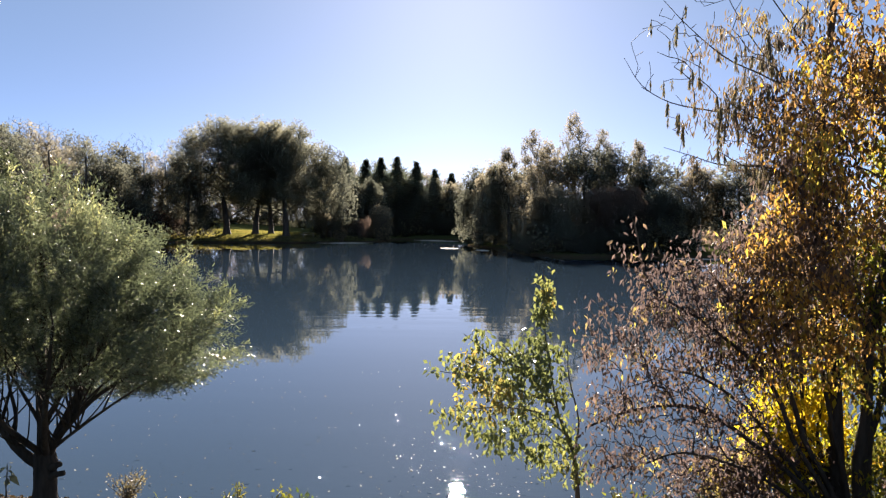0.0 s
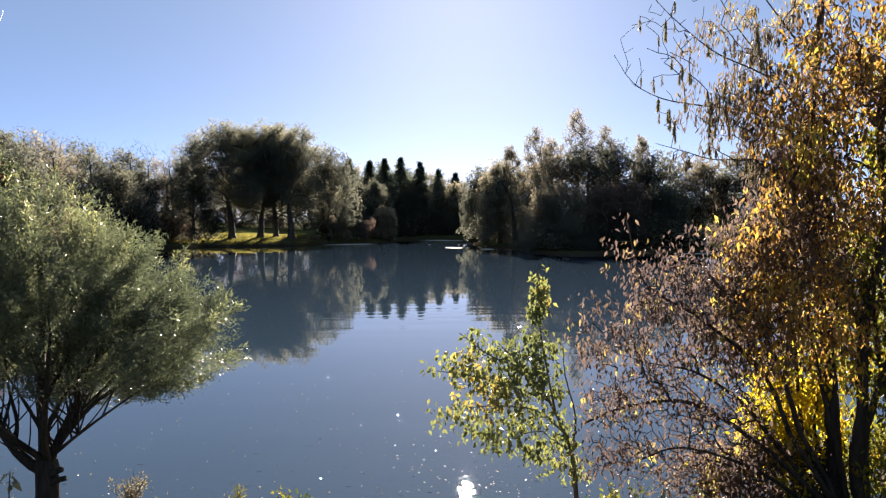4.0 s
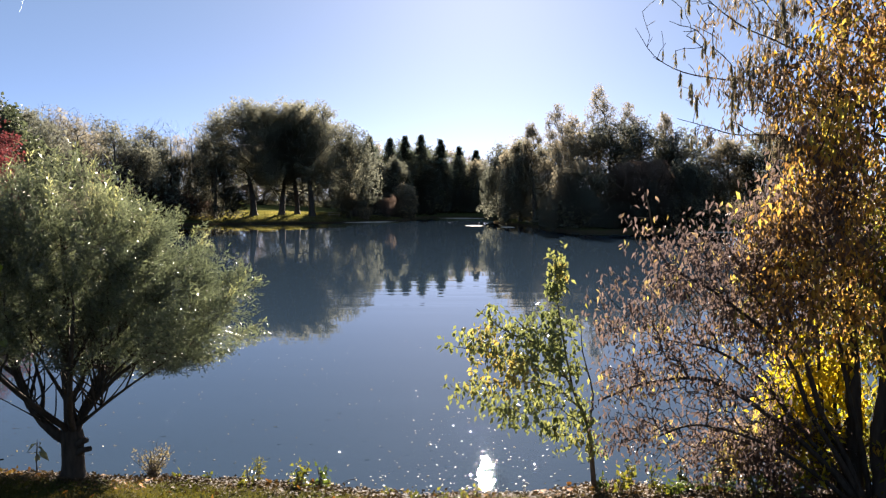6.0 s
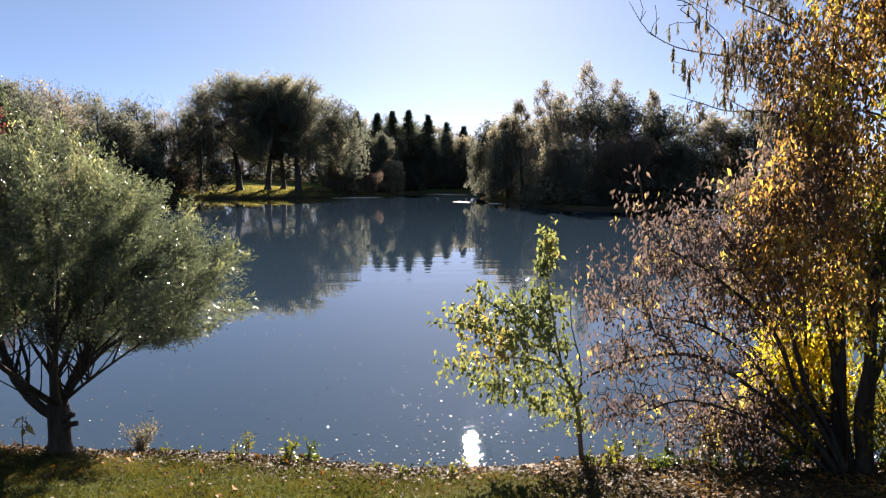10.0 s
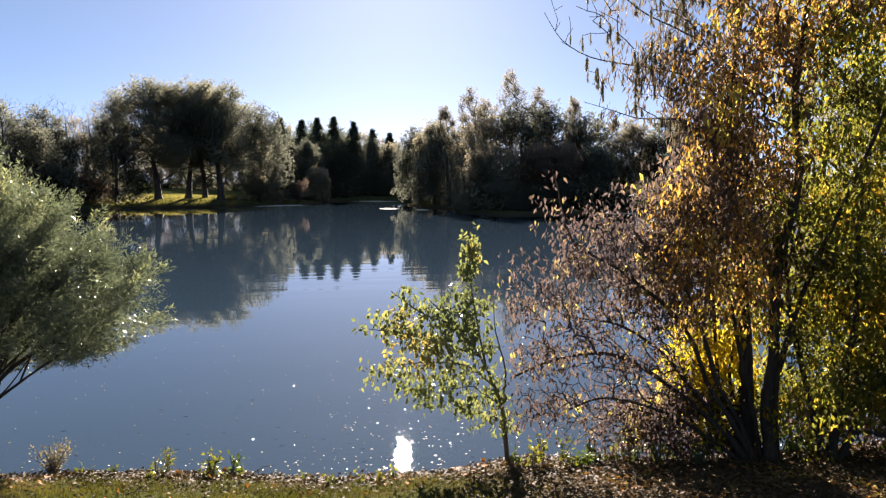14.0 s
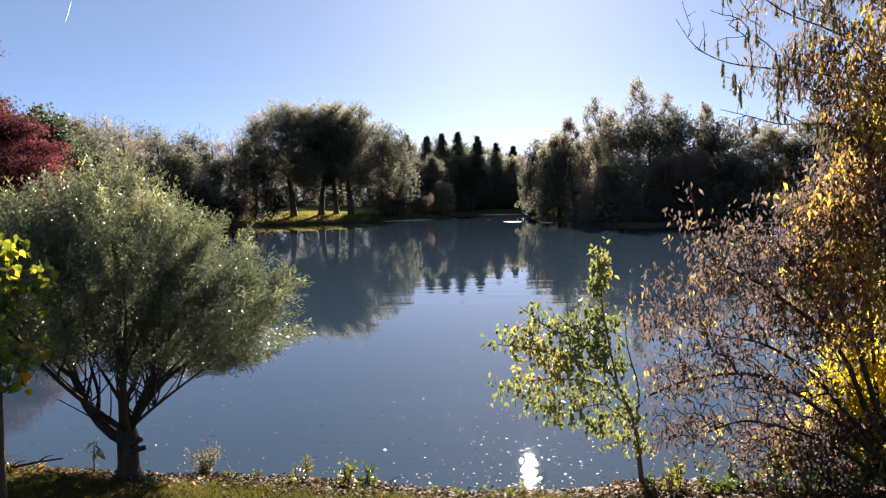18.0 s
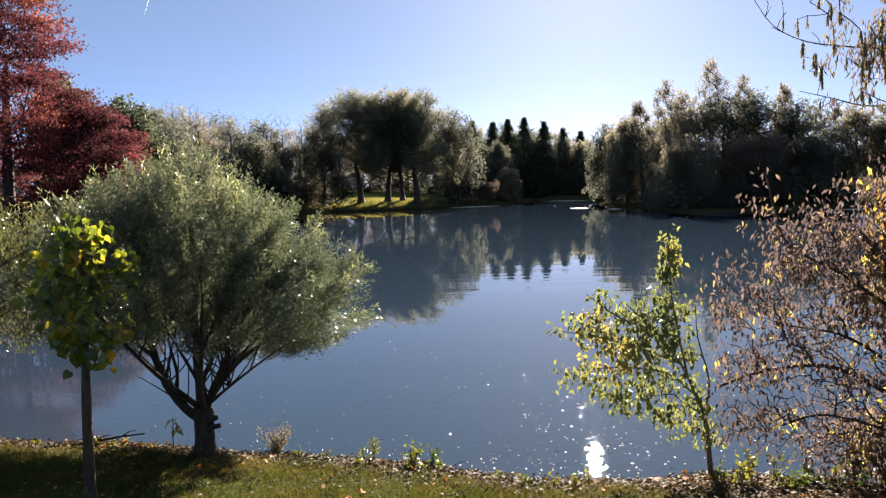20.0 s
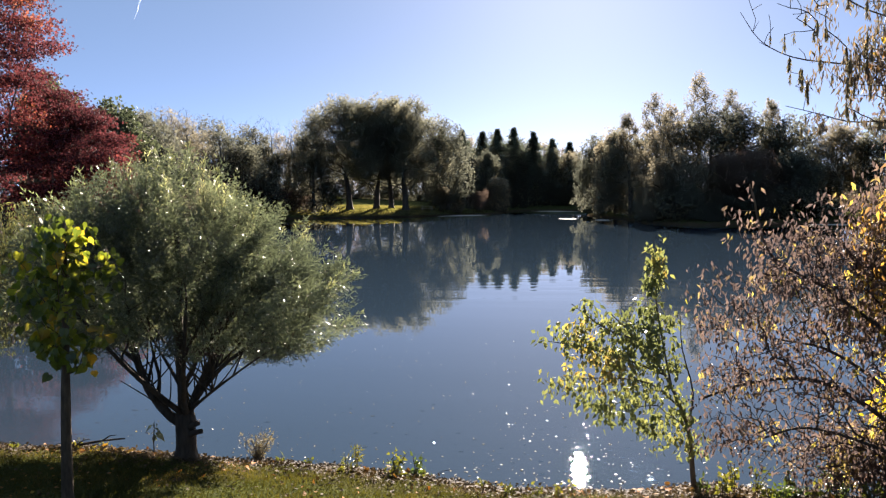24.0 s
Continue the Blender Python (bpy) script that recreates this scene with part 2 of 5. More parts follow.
def ground_mat():
    m, n, l, bsdf, out = base_mat("ground")
    geo = n.new("ShaderNodeNewGeometry")
    sep = n.new("ShaderNodeSeparateXYZ")
    l.new(geo.outputs["Position"], sep.inputs[0])
    a, b, c = (n.new("ShaderNodeTexNoise") for _ in range(3))
    for t, sc, de in ((a, 30, 6), (b, 1.3, 4), (c, 0.12, 3)):
        t.inputs["Scale"].default_value, t.inputs["Detail"].default_value = sc, de
        l.new(geo.outputs["Position"], t.inputs["Vector"])
    grass = ramp(n, [(0.3, (0.03, 0.037, 0.014)), (0.55, (0.052, 0.061, 0.023)), (0.75, (0.082, 0.084, 0.034))])
    litter = ramp(n, [(0.3, (0.026, 0.02, 0.013)), (0.5, (0.05, 0.037, 0.023)), (0.7, (0.09, 0.065, 0.038))])
    l.new(a.outputs[0], grass.inputs[0])
    l.new(a.outputs[0], litter.inputs[0])
    # litter lies on the low shore and under the shrubs
    hi = n.new("ShaderNodeMath")
    hi.operation = "MULTIPLY_ADD"
    hi.inputs[1].default_value, hi.inputs[2].default_value = 0.5, -0.25
    l.new(b.outputs[0], hi.inputs[0])
    add = n.new("ShaderNodeMath")
    l.new(hi.outputs[0], add.inputs[0])
    l.new(sep.outputs[2], add.inputs[1])
    rise = n.new("ShaderNodeMapRange")
    rise.inputs["From Min"].default_value, rise.inputs["From Max"].default_value = 0.13, 0.3
    l.new(add.outputs[0], rise.inputs[0])
    side = n.new("ShaderNodeMapRange")
    side.inputs["From Min"].default_value, side.inputs["From Max"].default_value = 1.3, 0.5
    edge = n.new("ShaderNodeMath")
    edge.operation = "MULTIPLY_ADD"
    edge.inputs[1].default_value = 2.4
    off = n.new("ShaderNodeMath")
    off.inputs[1].default_value = -1.2
    l.new(sep.outputs[0], off.inputs[0])
    l.new(b.outputs[0], edge.inputs[0])
    l.new(off.outputs[0], edge.inputs[2])
    l.new(edge.outputs[0], side.inputs[0])
    farr = n.new("ShaderNodeMapRange")
    farr.inputs["From Min"].default_value, farr.inputs["From Max"].default_value = 12, 14
    l.new(sep.outputs[1], farr.inputs[0])
    mx = n.new("ShaderNodeMath")
    mx.operation = "MAXIMUM"
    l.new(side.outputs[0], mx.inputs[0])
    l.new(farr.outputs[0], mx.inputs[1])
    mul = n.new("ShaderNodeMath")
    mul.operation = "MULTIPLY"
    l.new(rise.outputs[0], mul.inputs[0])
    l.new(mx.outputs[0], mul.inputs[1])
    mixc = n.new("ShaderNodeMix")
    mixc.data_type = "RGBA"
    l.new(mul.outputs[0], mixc.inputs["Factor"])
    l.new(litter.outputs[0], mixc.inputs["A"])
    l.new(grass.outputs[0], mixc.inputs["B"])
    l.new(mixc.outputs["Result"], bsdf.inputs["Base Color"])
    bsdf.inputs["Roughness"].default_value = 0.95
    bsdf.inputs["Specular IOR Level"].default_value = 0.0
    bp = n.new("ShaderNodeBump")
    bp.inputs["Strength"].default_value, bp.inputs["Distance"].default_value = 0.8, 0.03
    l.new(a.outputs[0], bp.inputs["Height"])
    l.new(bp.outputs[0], bsdf.inputs["Normal"])
    return m


def water_mat():
    m, n, l, bsdf, out = base_mat("lake_water")
    geo = n.new("ShaderNodeNewGeometry")
    # lanes where a breath of wind roughens the surface
    lanes, mp, gust = n.new("ShaderNodeTexNoise"), n.new("ShaderNodeMapping"), n.new("ShaderNodeMapRange")
    mp.inputs["Scale"].default_value = (0.016, 0.13, 1)
    mp.inputs["Location"].default_value = (3.1, 1.7, 0)
    lanes.inputs["Scale"].default_value, lanes.inputs["Detail"].default_value = 1.0, 3.0
    gust.inputs["From Min"].default_value, gust.inputs["From Max"].default_value = 0.5, 0.66
    gust.inputs["To Min"].default_value, gust.inputs["To Max"].default_value = 0.35, 1.6
    l.new(geo.outputs["Position"], mp.inputs["Vector"])
    l.new(mp.outputs[0], lanes.inputs["Vector"])
    l.new(lanes.outputs[0], gust.inputs[0])
    # the shallows by the near shore are livelier: fine ripples with a few steeper wavelets among them
    sep, shoal = n.new("ShaderNodeSeparateXYZ"), n.new("ShaderNodeMapRange")
    shoal.inputs["From Min"].default_value, shoal.inputs["From Max"].default_value = 11.0, 6.5
    l.new(geo.outputs["Position"], sep.inputs[0])
    l.new(sep.outputs[1], shoal.inputs[0])
    prev = None
    for scale, stretch, amount, dist, driver, crest in (
            (0.35, (0.3, 1.2, 1), 0.06, 0.06, None, 0.0), (0.9, (0.25, 1.1, 1), 0.3, 0.02, gust, 0.0),
            (12, (0.9, 1.0, 1), 0.24, 0.006, shoal, 0.0), (9, (0.8, 1.2, 1), 1.0, 0.05, shoal, 0.67)):
        mp, t = n.new("ShaderNodeMapping"), n.new("ShaderNodeTexNoise")
        mp.inputs["Scale"].default_value = stretch
        t.inputs["Scale"].default_value, t.inputs["Detail"].default_value = scale, 2.0
        l.new(geo.outputs["Position"], mp.inputs["Vector"])
        l.new(mp.outputs[0], t.inputs["Vector"])
        bp = n.new("ShaderNodeBump")
        bp.inputs["Strength"].default_value, bp.inputs["Distance"].default_value = amount, dist
        if driver:
            k = n.new("ShaderNodeMath")
            k.operation = "MULTIPLY"
            k.inputs[1].default_value = amount
            l.new(driver.outputs[0], k.inputs[0])
            l.new(k.outputs[0], bp.inputs["Strength"])
        height = t.outputs[0]
        if crest:
            c = n.new("ShaderNodeMath")
            c.operation = "MAXIMUM"
            c.inputs[1].default_value = crest
            l.new(height, c.inputs[0])
            height = c.outputs[0]
        l.new(height, bp.inputs["Height"])
        if prev:
            l.new(prev.outputs[0], bp.inputs["Normal"])
        prev = bp
    l.new(prev.outputs[0], bsdf.inputs["Normal"])
    bsdf.inputs["Base Color"].default_value = (0.017, 0.031, 0.049, 1)
    bsdf.inputs["Roughness"].default_value = 0.008
    bsdf.inputs["IOR"].default_value = 1.333
    return m


L_GREENGOLD_ONE = leaf_mat("green_gold_single", [(0.0, (0.054, 0.0662, 0.0216)), (0.5, (0.1008, 0.1152, 0.0245)), (0.8, (0.2016, 0.18, 0.0288)), (1.0, (0.2448, 0.1584, 0.0288))], 0.66, 0.38, True, 1.4, 2.2)
L_GOLD_ONE = leaf_mat("gold_single", [(0.0, (0.16, 0.19, 0.025)), (0.5, (0.32, 0.3, 0.032)), (1.0, (0.44, 0.33, 0.045))], 0.6, 0.42, True, 1.4)
L_PLUM_ONE = leaf_mat("plum_single", [(0.0, (0.07, 0.052, 0.052)), (0.5, (0.11, 0.078, 0.068)), (0.75, (0.18, 0.12, 0.066)), (0.9, (0.32, 0.23, 0.06)), (1.0, (0.34, 0.3, 0.06))], 0.45, 0.36, True, 1.2, 3.0, cool=0.7)
GROUND, WATER = ground_mat(), water_mat()
for gloss, rough, dull in ((0.1, 0.7, (L_LITTER, L_LITTER_ONE, GRASS, F_GREEN, F_WILLOW, F_OLIVE, F_BROWN, F_RED, F_PALE, NEEDLES)),
                          (0.14, 0.55, (L_AUTUMN, L_AUTUMN_ONE, L_PLUM, L_PLUM_ONE, L_GREENGOLD, L_GREENGOLD_ONE, L_GOLD, L_GOLD_ONE, L_SAPLING)),
                          (0.55, 0.28, (L_WILLOW,))):
    for m in dull:
        m.node_tree.nodes["Principled BSDF"].inputs["Specular IOR Level"].default_value = gloss
        m.node_tree.nodes["Principled BSDF"].inputs["Roughness"].default_value = rough


# ---- builders ----
def arr_mesh(name, verts, faces, mat, smooth=False):
    verts, faces = np.asarray(verts, np.float32).reshape(-1, 3), np.asarray(faces, np.int32)
    me = bpy.data.meshes.new(name)
    k = faces.shape[1]
    me.vertices.add(len(verts))
    me.vertices.foreach_set("co", verts.ravel())
    me.loops.add(faces.size)
    me.loops.foreach_set("vertex_index", faces.ravel())
    me.polygons.add(len(faces))
    me.polygons.foreach_set("loop_start", np.arange(0, faces.size, k, dtype=np.int32))
    me.polygons.foreach_set("loop_total", np.full(len(faces), k, np.int32))
    me.polygons.foreach_set("use_smooth", np.full(len(faces), smooth, bool))
    me.materials.append(mat)
    me.update(calc_edges=True)
    return me


def root(name, at, label, category, group="", kind=""):
    ob = new(name)
    ob.location = at
    ob.empty_display_size = 0.2
    return tagged(ob, label, category, group, kind)


def part(name, me, parent, label="", kind=""):
    ob = new(name, me)
    ob.parent = parent
    return tagged(ob, label, kind=kind)


def unit(v):
    return v / np.maximum(np.linalg.norm(v, axis=-1, keepdims=True), 1e-9)


# leaf shapes: along +y, face up +z
OVATE = (np.array([[0, 0, 0], [-0.27, 0.38, 0.07], [0, 1, -0.1], [0.27, 0.38, 0.07], [0, 0.45, 0]]), np.array([[0, 4, 1], [4, 2, 1], [0, 3, 4], [4, 3, 2]]))
LEAFLET = (OVATE[0] * [0.7, 1, 1], OVATE[1])
LANCE = (np.array([[0, 0, 0], [-0.1, 0.42, 0.03], [0, 1, -0.06], [0.1, 0.42, 0.03]]), np.array([[0, 3, 2], [0, 2, 1]]))
SPRAY = (np.array([[0, 0, 0], [-0.42, 0.5, 0.12], [0.05, 1, -0.1], [0.42, 0.45, 0.1]]), np.array([[0, 3, 2], [0, 2, 1]]))
BLADE = (np.array([[-0.05, 0, 0], [0.05, 0, 0], [0.03, 0.6, 0.1], [0, 1, 0.35]]), np.array([[0, 1, 2], [0, 2, 3]]))
HEART = (np.array([[0, 0.1, 0], [-0.22, -0.04, 0.05], [-0.46, 0.16, 0.1], [-0.44, 0.45, 0.1], [-0.22, 0.74, 0.05], [0, 1.05, -0.1],
                   [0.22, 0.74, 0.05], [0.44, 0.45, 0.1], [0.46, 0.16, 0.1], [0.22, -0.04, 0.05], [0, 0.45, 0]]),
         np.array([[10, 0, 1], [10, 1, 2], [10, 2, 3], [10, 3, 4], [10, 4, 5], [10, 5, 6], [10, 6, 7], [10, 7, 8], [10, 8, 9], [10, 9, 0]]))


def leaf_axes(rng, n, hang=0.5, flat=0.3):
    """Right, along and up of n leaves; hang pulls the tips down, flat turns the faces to the sky."""
    along = unit(rng.normal(size=(n, 3)) + [0, 0, -hang * 2])
    up = rng.normal(size=(n, 3)) + [0, 0, flat * 3]
    up = unit(up - (up * along).sum(1, keepdims=True) * along)
    return np.stack([np.cross(along, up), along, up], -1)


def scatter(shape, at, axes, size):
    v, f = shape
    n = len(at)
    size = np.broadcast_to(np.asarray(size, float), (n,))
    verts = np.einsum("nij,kj->nki", axes, v) * size[:, None, None] + at[:, None]
    faces = (f[None] + (np.arange(n) * len(v))[:, None, None]).reshape(-1, f.shape[1])
    return verts.reshape(-1, 3), faces


def tubes(a, b, ra, rb, k):
    d = unit(b - a)
    ref = np.where(np.abs(d[:, 2:]) < 0.9, [[0, 0, 1.0]], [[1.0, 0, 0]])
    u = unit(np.cross(d, ref))
    w = np.cross(d, u)
    ang = np.arange(k) / k * 2 * np.pi
    ring = np.cos(ang)[None, :, None] * u[:, None] + np.sin(ang)[None, :, None] * w[:, None]
    va, vb = a[:, None] + ring * ra[:, None, None], b[:, None] + ring * rb[:, None, None]
    verts = np.concatenate([va, vb], 1).reshape(-1, 3)
    i, j = np.arange(k), (np.arange(k) + 1) % k
    quad = np.stack([i, j, j + k, i + k], 1)
    faces = (quad[None] + (np.arange(len(a)) * 2 * k)[:, None, None]).reshape(-1, 4)
    return verts, faces


def sweep(points, radii, k=10, rough=0.06, rng=None):
    """A trunk or limb along a line of points, with an uneven, closed skin."""
    p, r = np.asarray(points, float), np.asarray(radii, float)
    d = unit(np.gradient(p, axis=0))
    ref = np.array([0.3, 1.0, 0.1])
    u = unit(np.cross(d, ref))
    w = np.cross(d, u)
    ang = np.arange(k) / k * 2 * np.pi
    lump = 1 + (rng.normal(size=(len(p), k)) * rough if rng is not None else 0)
    ring = (np.cos(ang)[None, :, None] * u[:, None] + np.sin(ang)[None, :, None] * w[:, None]) * (r[:, None] * lump)[..., None]
    verts = (p[:, None] + ring).reshape(-1, 3)
    i, j = np.arange(k), (np.arange(k) + 1) % k
    faces = np.concatenate([np.stack([i + s * k, j + s * k, j + (s + 1) * k, i + (s + 1) * k], 1) for s in range(len(p) - 1)])
    return verts, faces


def smooth_line(points, n):
    """n points on a Catmull-Rom curve through the given ones."""
    p = np.asarray(points, float)
    q = np.vstack([2 * p[0] - p[1], p, 2 * p[-1] - p[-2]])
    s = np.linspace(0, len(p) - 1 - 1e-6, n)
    i, f = s.astype(int), (s % 1)[:, None]
    a, b, c, d = q[i], q[i + 1], q[i + 2], q[i + 3]
    return 0.5 * (2 * b + (c - a) * f + (2 * a - 5 * b + 4 * c - d) * f**2 + (3 * b - a - 3 * c + d) * f**3)


class Boughs:
    """A branching skeleton: starts from stems and reaches out to target points."""

    def __init__(self):
        self.p, self.par, self.r, self.fixed, self.far = [], [], [], [], []

    def stem(self, pts, radii, parent=-1):
        for q, r in zip(pts, radii):
            self.p.append(np.asarray(q, float))
            self.par.append(parent)
            self.r.append(r)
            self.fixed.append(True)
            self.far.append(0.0 if parent < 0 else self.far[parent] + np.linalg.norm(self.p[-1] - self.p[parent]))
            parent = len(self.p) - 1
        return self

    def reach(self, rng, targets, seg=0.25, rise=0.12, pull=0.35, jitter=0.06, skip=0, tip=0.004, power=2.3):
        n0 = len(self.p)
        cap = n0 + len(targets) * 40
        P = np.zeros((cap, 3))
        P[:n0] = self.p
        far = np.full(cap, 1e9)
        far[:n0] = self.far
        far[:skip] = 1e9
        par = self.par
        n = n0
        self.tips = []
        base = np.asarray(self.p[0])
        for k in np.argsort(np.linalg.norm(targets - base, axis=1)):
            t = targets[k]
            d = np.linalg.norm(P[:n] - t, axis=1)
            i = int(np.argmin(d + pull * far[:n]))
            steps = min(38, max(1, int(np.ceil(d[i] / seg))))
            a, last = P[i].copy(), i
            for s in range(1, steps + 1):
                f = s / steps
                q = a + (t - a) * f
                q[2] += rise * d[i] * (f - f * f) * 2
                if s < steps:
                    q = q + rng.normal(size=3) * jitter * seg
                if n >= cap:
                    break
                P[n] = q
                par.append(last)
                far[n] = far[last] + np.linalg.norm(P[n] - P[last])
                last = n
                n += 1
            self.tips.append(last)
        par = np.array(par)
        area = np.zeros(n)
        kids = np.bincount(par[par >= 0], minlength=n)
        for i in range(n - 1, -1, -1):
            if kids[i] == 0:
                area[i] += tip**power
            if par[i] >= 0 and i >= n0:
                area[par[i]] += area[i]
        r = np.maximum(area, tip**power) ** (1 / power)
        r[:n0] = self.r
        for i in range(n0, n):
            r[i] = min(r[i], r[par[i]] * 0.85 if par[i] < n0 else r[par[i]])
        self.P, self.par_a, self.R, self.n0 = P[:n], par, r, n0
        top = np.arange(n)
        for i in range(n0, n):
            top[i] = i if par[i] < n0 else top[par[i]]
        self.top = top
        return self

    def limbs(self, thing, mat, big=60, thin=0.012, name="limb"):
        """Each strong limb a part of its own; the thin rest in one part of twigs."""
        ids = np.arange(self.n0, len(self.P))
        counts = np.bincount(self.top, minlength=len(self.P))
        rest = []
        for t in np.unique(self.top[ids]):
            mine = ids[self.top[ids] == t]
            if counts[t] >= big:
                self._tube(name, mine, thing, mat)
            else:
                rest.append(mine)
        if rest:
            return self._tube("brushwood", np.concatenate(rest), thing, mat, "stuff")
        return thing

    def _tube(self, name, ids, thing, mat, kind=""):
        par = self.par_a[ids]
        ra = np.minimum(self.R[par], self.R[ids] * 1.5)
        thick = self.R[ids] > 0.012
        vs, fs, off = [], [], 0
        for mask, k in ((thick, 6), (~thick, 3)):
            if mask.any():
                v, f = tubes(self.P[par[mask]], self.P[ids[mask]], ra[mask], self.R[ids[mask]], k)
                vs.append(v)
                fs.append(f + off)
                off += len(v)
        return part(name, arr_mesh(name, np.concatenate(vs), np.concatenate(fs), mat, True), thing, kind=kind)


def in_lobes(rng, lobes, n, inner=0.5):
    """Points in the outer part of a set of ellipsoids: rows of centre and half-sizes."""
    lb = np.asarray(lobes, float)
    vol = np.prod(lb[:, 3:], 1) ** 0.75
    pick = rng.choice(len(lb), n, p=vol / vol.sum())
    d = unit(rng.normal(size=(n, 3)))
    rad = (inner**3 + (1 - inner**3) * rng.random(n)) ** (1 / 3)
    return lb[pick, :3] + d * lb[pick, 3:] * rad[:, None]


def tufts(rng, at, per, spread):
    """per points round each of the given points."""
    n = len(at) * per
    return np.repeat(at, per, 0) + np.clip(rng.normal(size=(n, 3)), -1.5, 1.5) * np.asarray(spread)


# ---- ground and water ----
SHORE = [(-60, 9), (-14, 7.4), (-8, 6.95), (-4.2, 7.0), (-2.0, 6.78), (-0.4, 6.52), (0.8, 6.5), (1.5, 6.74), (2.2, 6.68), (3.2, 6.6), (4.6, 6.6), (7, 7.2), (14, 9),
         (34, 20), (46, 42), (40, 58), (27, 66), (20, 66), (12, 64), (9, 70), (8.4, 82), (6.2, 91), (5.0, 99), (7.5, 112), (5, 128), (-5, 131), (-9, 107), (-15, 101),
         (-19, 96.5), (-24, 95), (-30, 93.5), (-35, 90), (-36, 82), (-33.5, 72), (-31, 62), (-30, 48), (-23, 42), (-20.5, 36), (-24, 30.5), (-34, 27), (-60, 22)]


def shore_gap(x, y):
    """Metres from the water's edge, negative over water."""
    p = np.array(SHORE, float)
    q = np.roll(p, -1, 0)
    best, inside = np.full(x.shape, 1e9), np.zeros(x.shape, bool)
    for (ax, ay), (bx, by) in zip(p, q):
        ex, ey = bx - ax, by - ay
        s = np.clip(((x - ax) * ex + (y - ay) * ey) / (ex * ex + ey * ey), 0, 1)
        best = np.minimum(best, np.hypot(x - ax - s * ex, y - ay - s * ey))
        if ay != by:
            cross = ((ay > y) != (by > y)) & (x < ex * (y - ay) / ey + ax)
            inside ^= cross
    return np.where(inside, -best, best)


def wave(x, y):
    return 0.5 * np.sin(x * 2.1 + 0.7 * np.sin(y * 1.7)) + 0.3 * np.sin(x * 5.3 + y * 3.1) + 0.2 * np.sin(y * 7.7 - x * 3.9)


def land(x, y):
    x, y = np.asarray(x, float), np.asarray(y, float)
    g = shore_gap(x, y) + 0.09 * wave(x, y)
    near = 0.05 + 0.3 * np.minimum(g, 0.5) + 0.145 * np.clip(g - 0.5, 0, 8)
    away = 0.15 + 0.1 * np.minimum(g, 6) + 0.05 * np.clip(g - 6, 0, 60)
    out = np.where(y < 12, near, away) + 0.012 * wave(x * 1.9, y * 2.3)
    return np.where(g > 0, out, np.maximum(-1.2, 0.25 * g))


def steps(*runs):
    return np.unique(np.concatenate([np.linspace(a, b, n) for a, b, n in runs]).round(4))


gx = steps((-1800, -120, 14), (-120, -12, 50), (-12, 12, 150), (12, 120, 50), (120, 1800, 14))
gy = steps((-1800, -30, 14), (-30, 2, 30), (2, 9, 60), (9, 150, 100), (150, 1800, 14))
mx_, my_ = np.meshgrid(gx, gy)
mz_ = land(mx_, my_)
idx = np.arange(mx_.size).reshape(mx_.shape)
quads = np.stack([idx[:-1, :-1], idx[:-1, 1:], idx[1:, 1:], idx[1:, :-1]], -1).reshape(-1, 4)
ground = new("ground", arr_mesh("ground", np.stack([mx_, my_, mz_], -1), quads, GROUND, True))
tagged(ground, "grassy park bank sloping to the lake, strewn with leaves", "ground", kind="structure")
wx, wy = np.meshgrid(np.linspace(-75, 60, 28), np.linspace(5.5, 140, 28))
idx = np.arange(wx.size).reshape(wx.shape)
quads = np.stack([idx[:-1, :-1], idx[:-1, 1:], idx[1:, 1:], idx[1:, :-1]], -1).reshape(-1, 4)
water = new("water", arr_mesh("water", np.stack([wx, wy, 0 * wx], -1), quads, WATER, True))
tagged(water, "calm blue lake with faint ripples and mirrored trees", "lake", kind="structure")


def ground_z(x, y):
    return float(land(x, y))


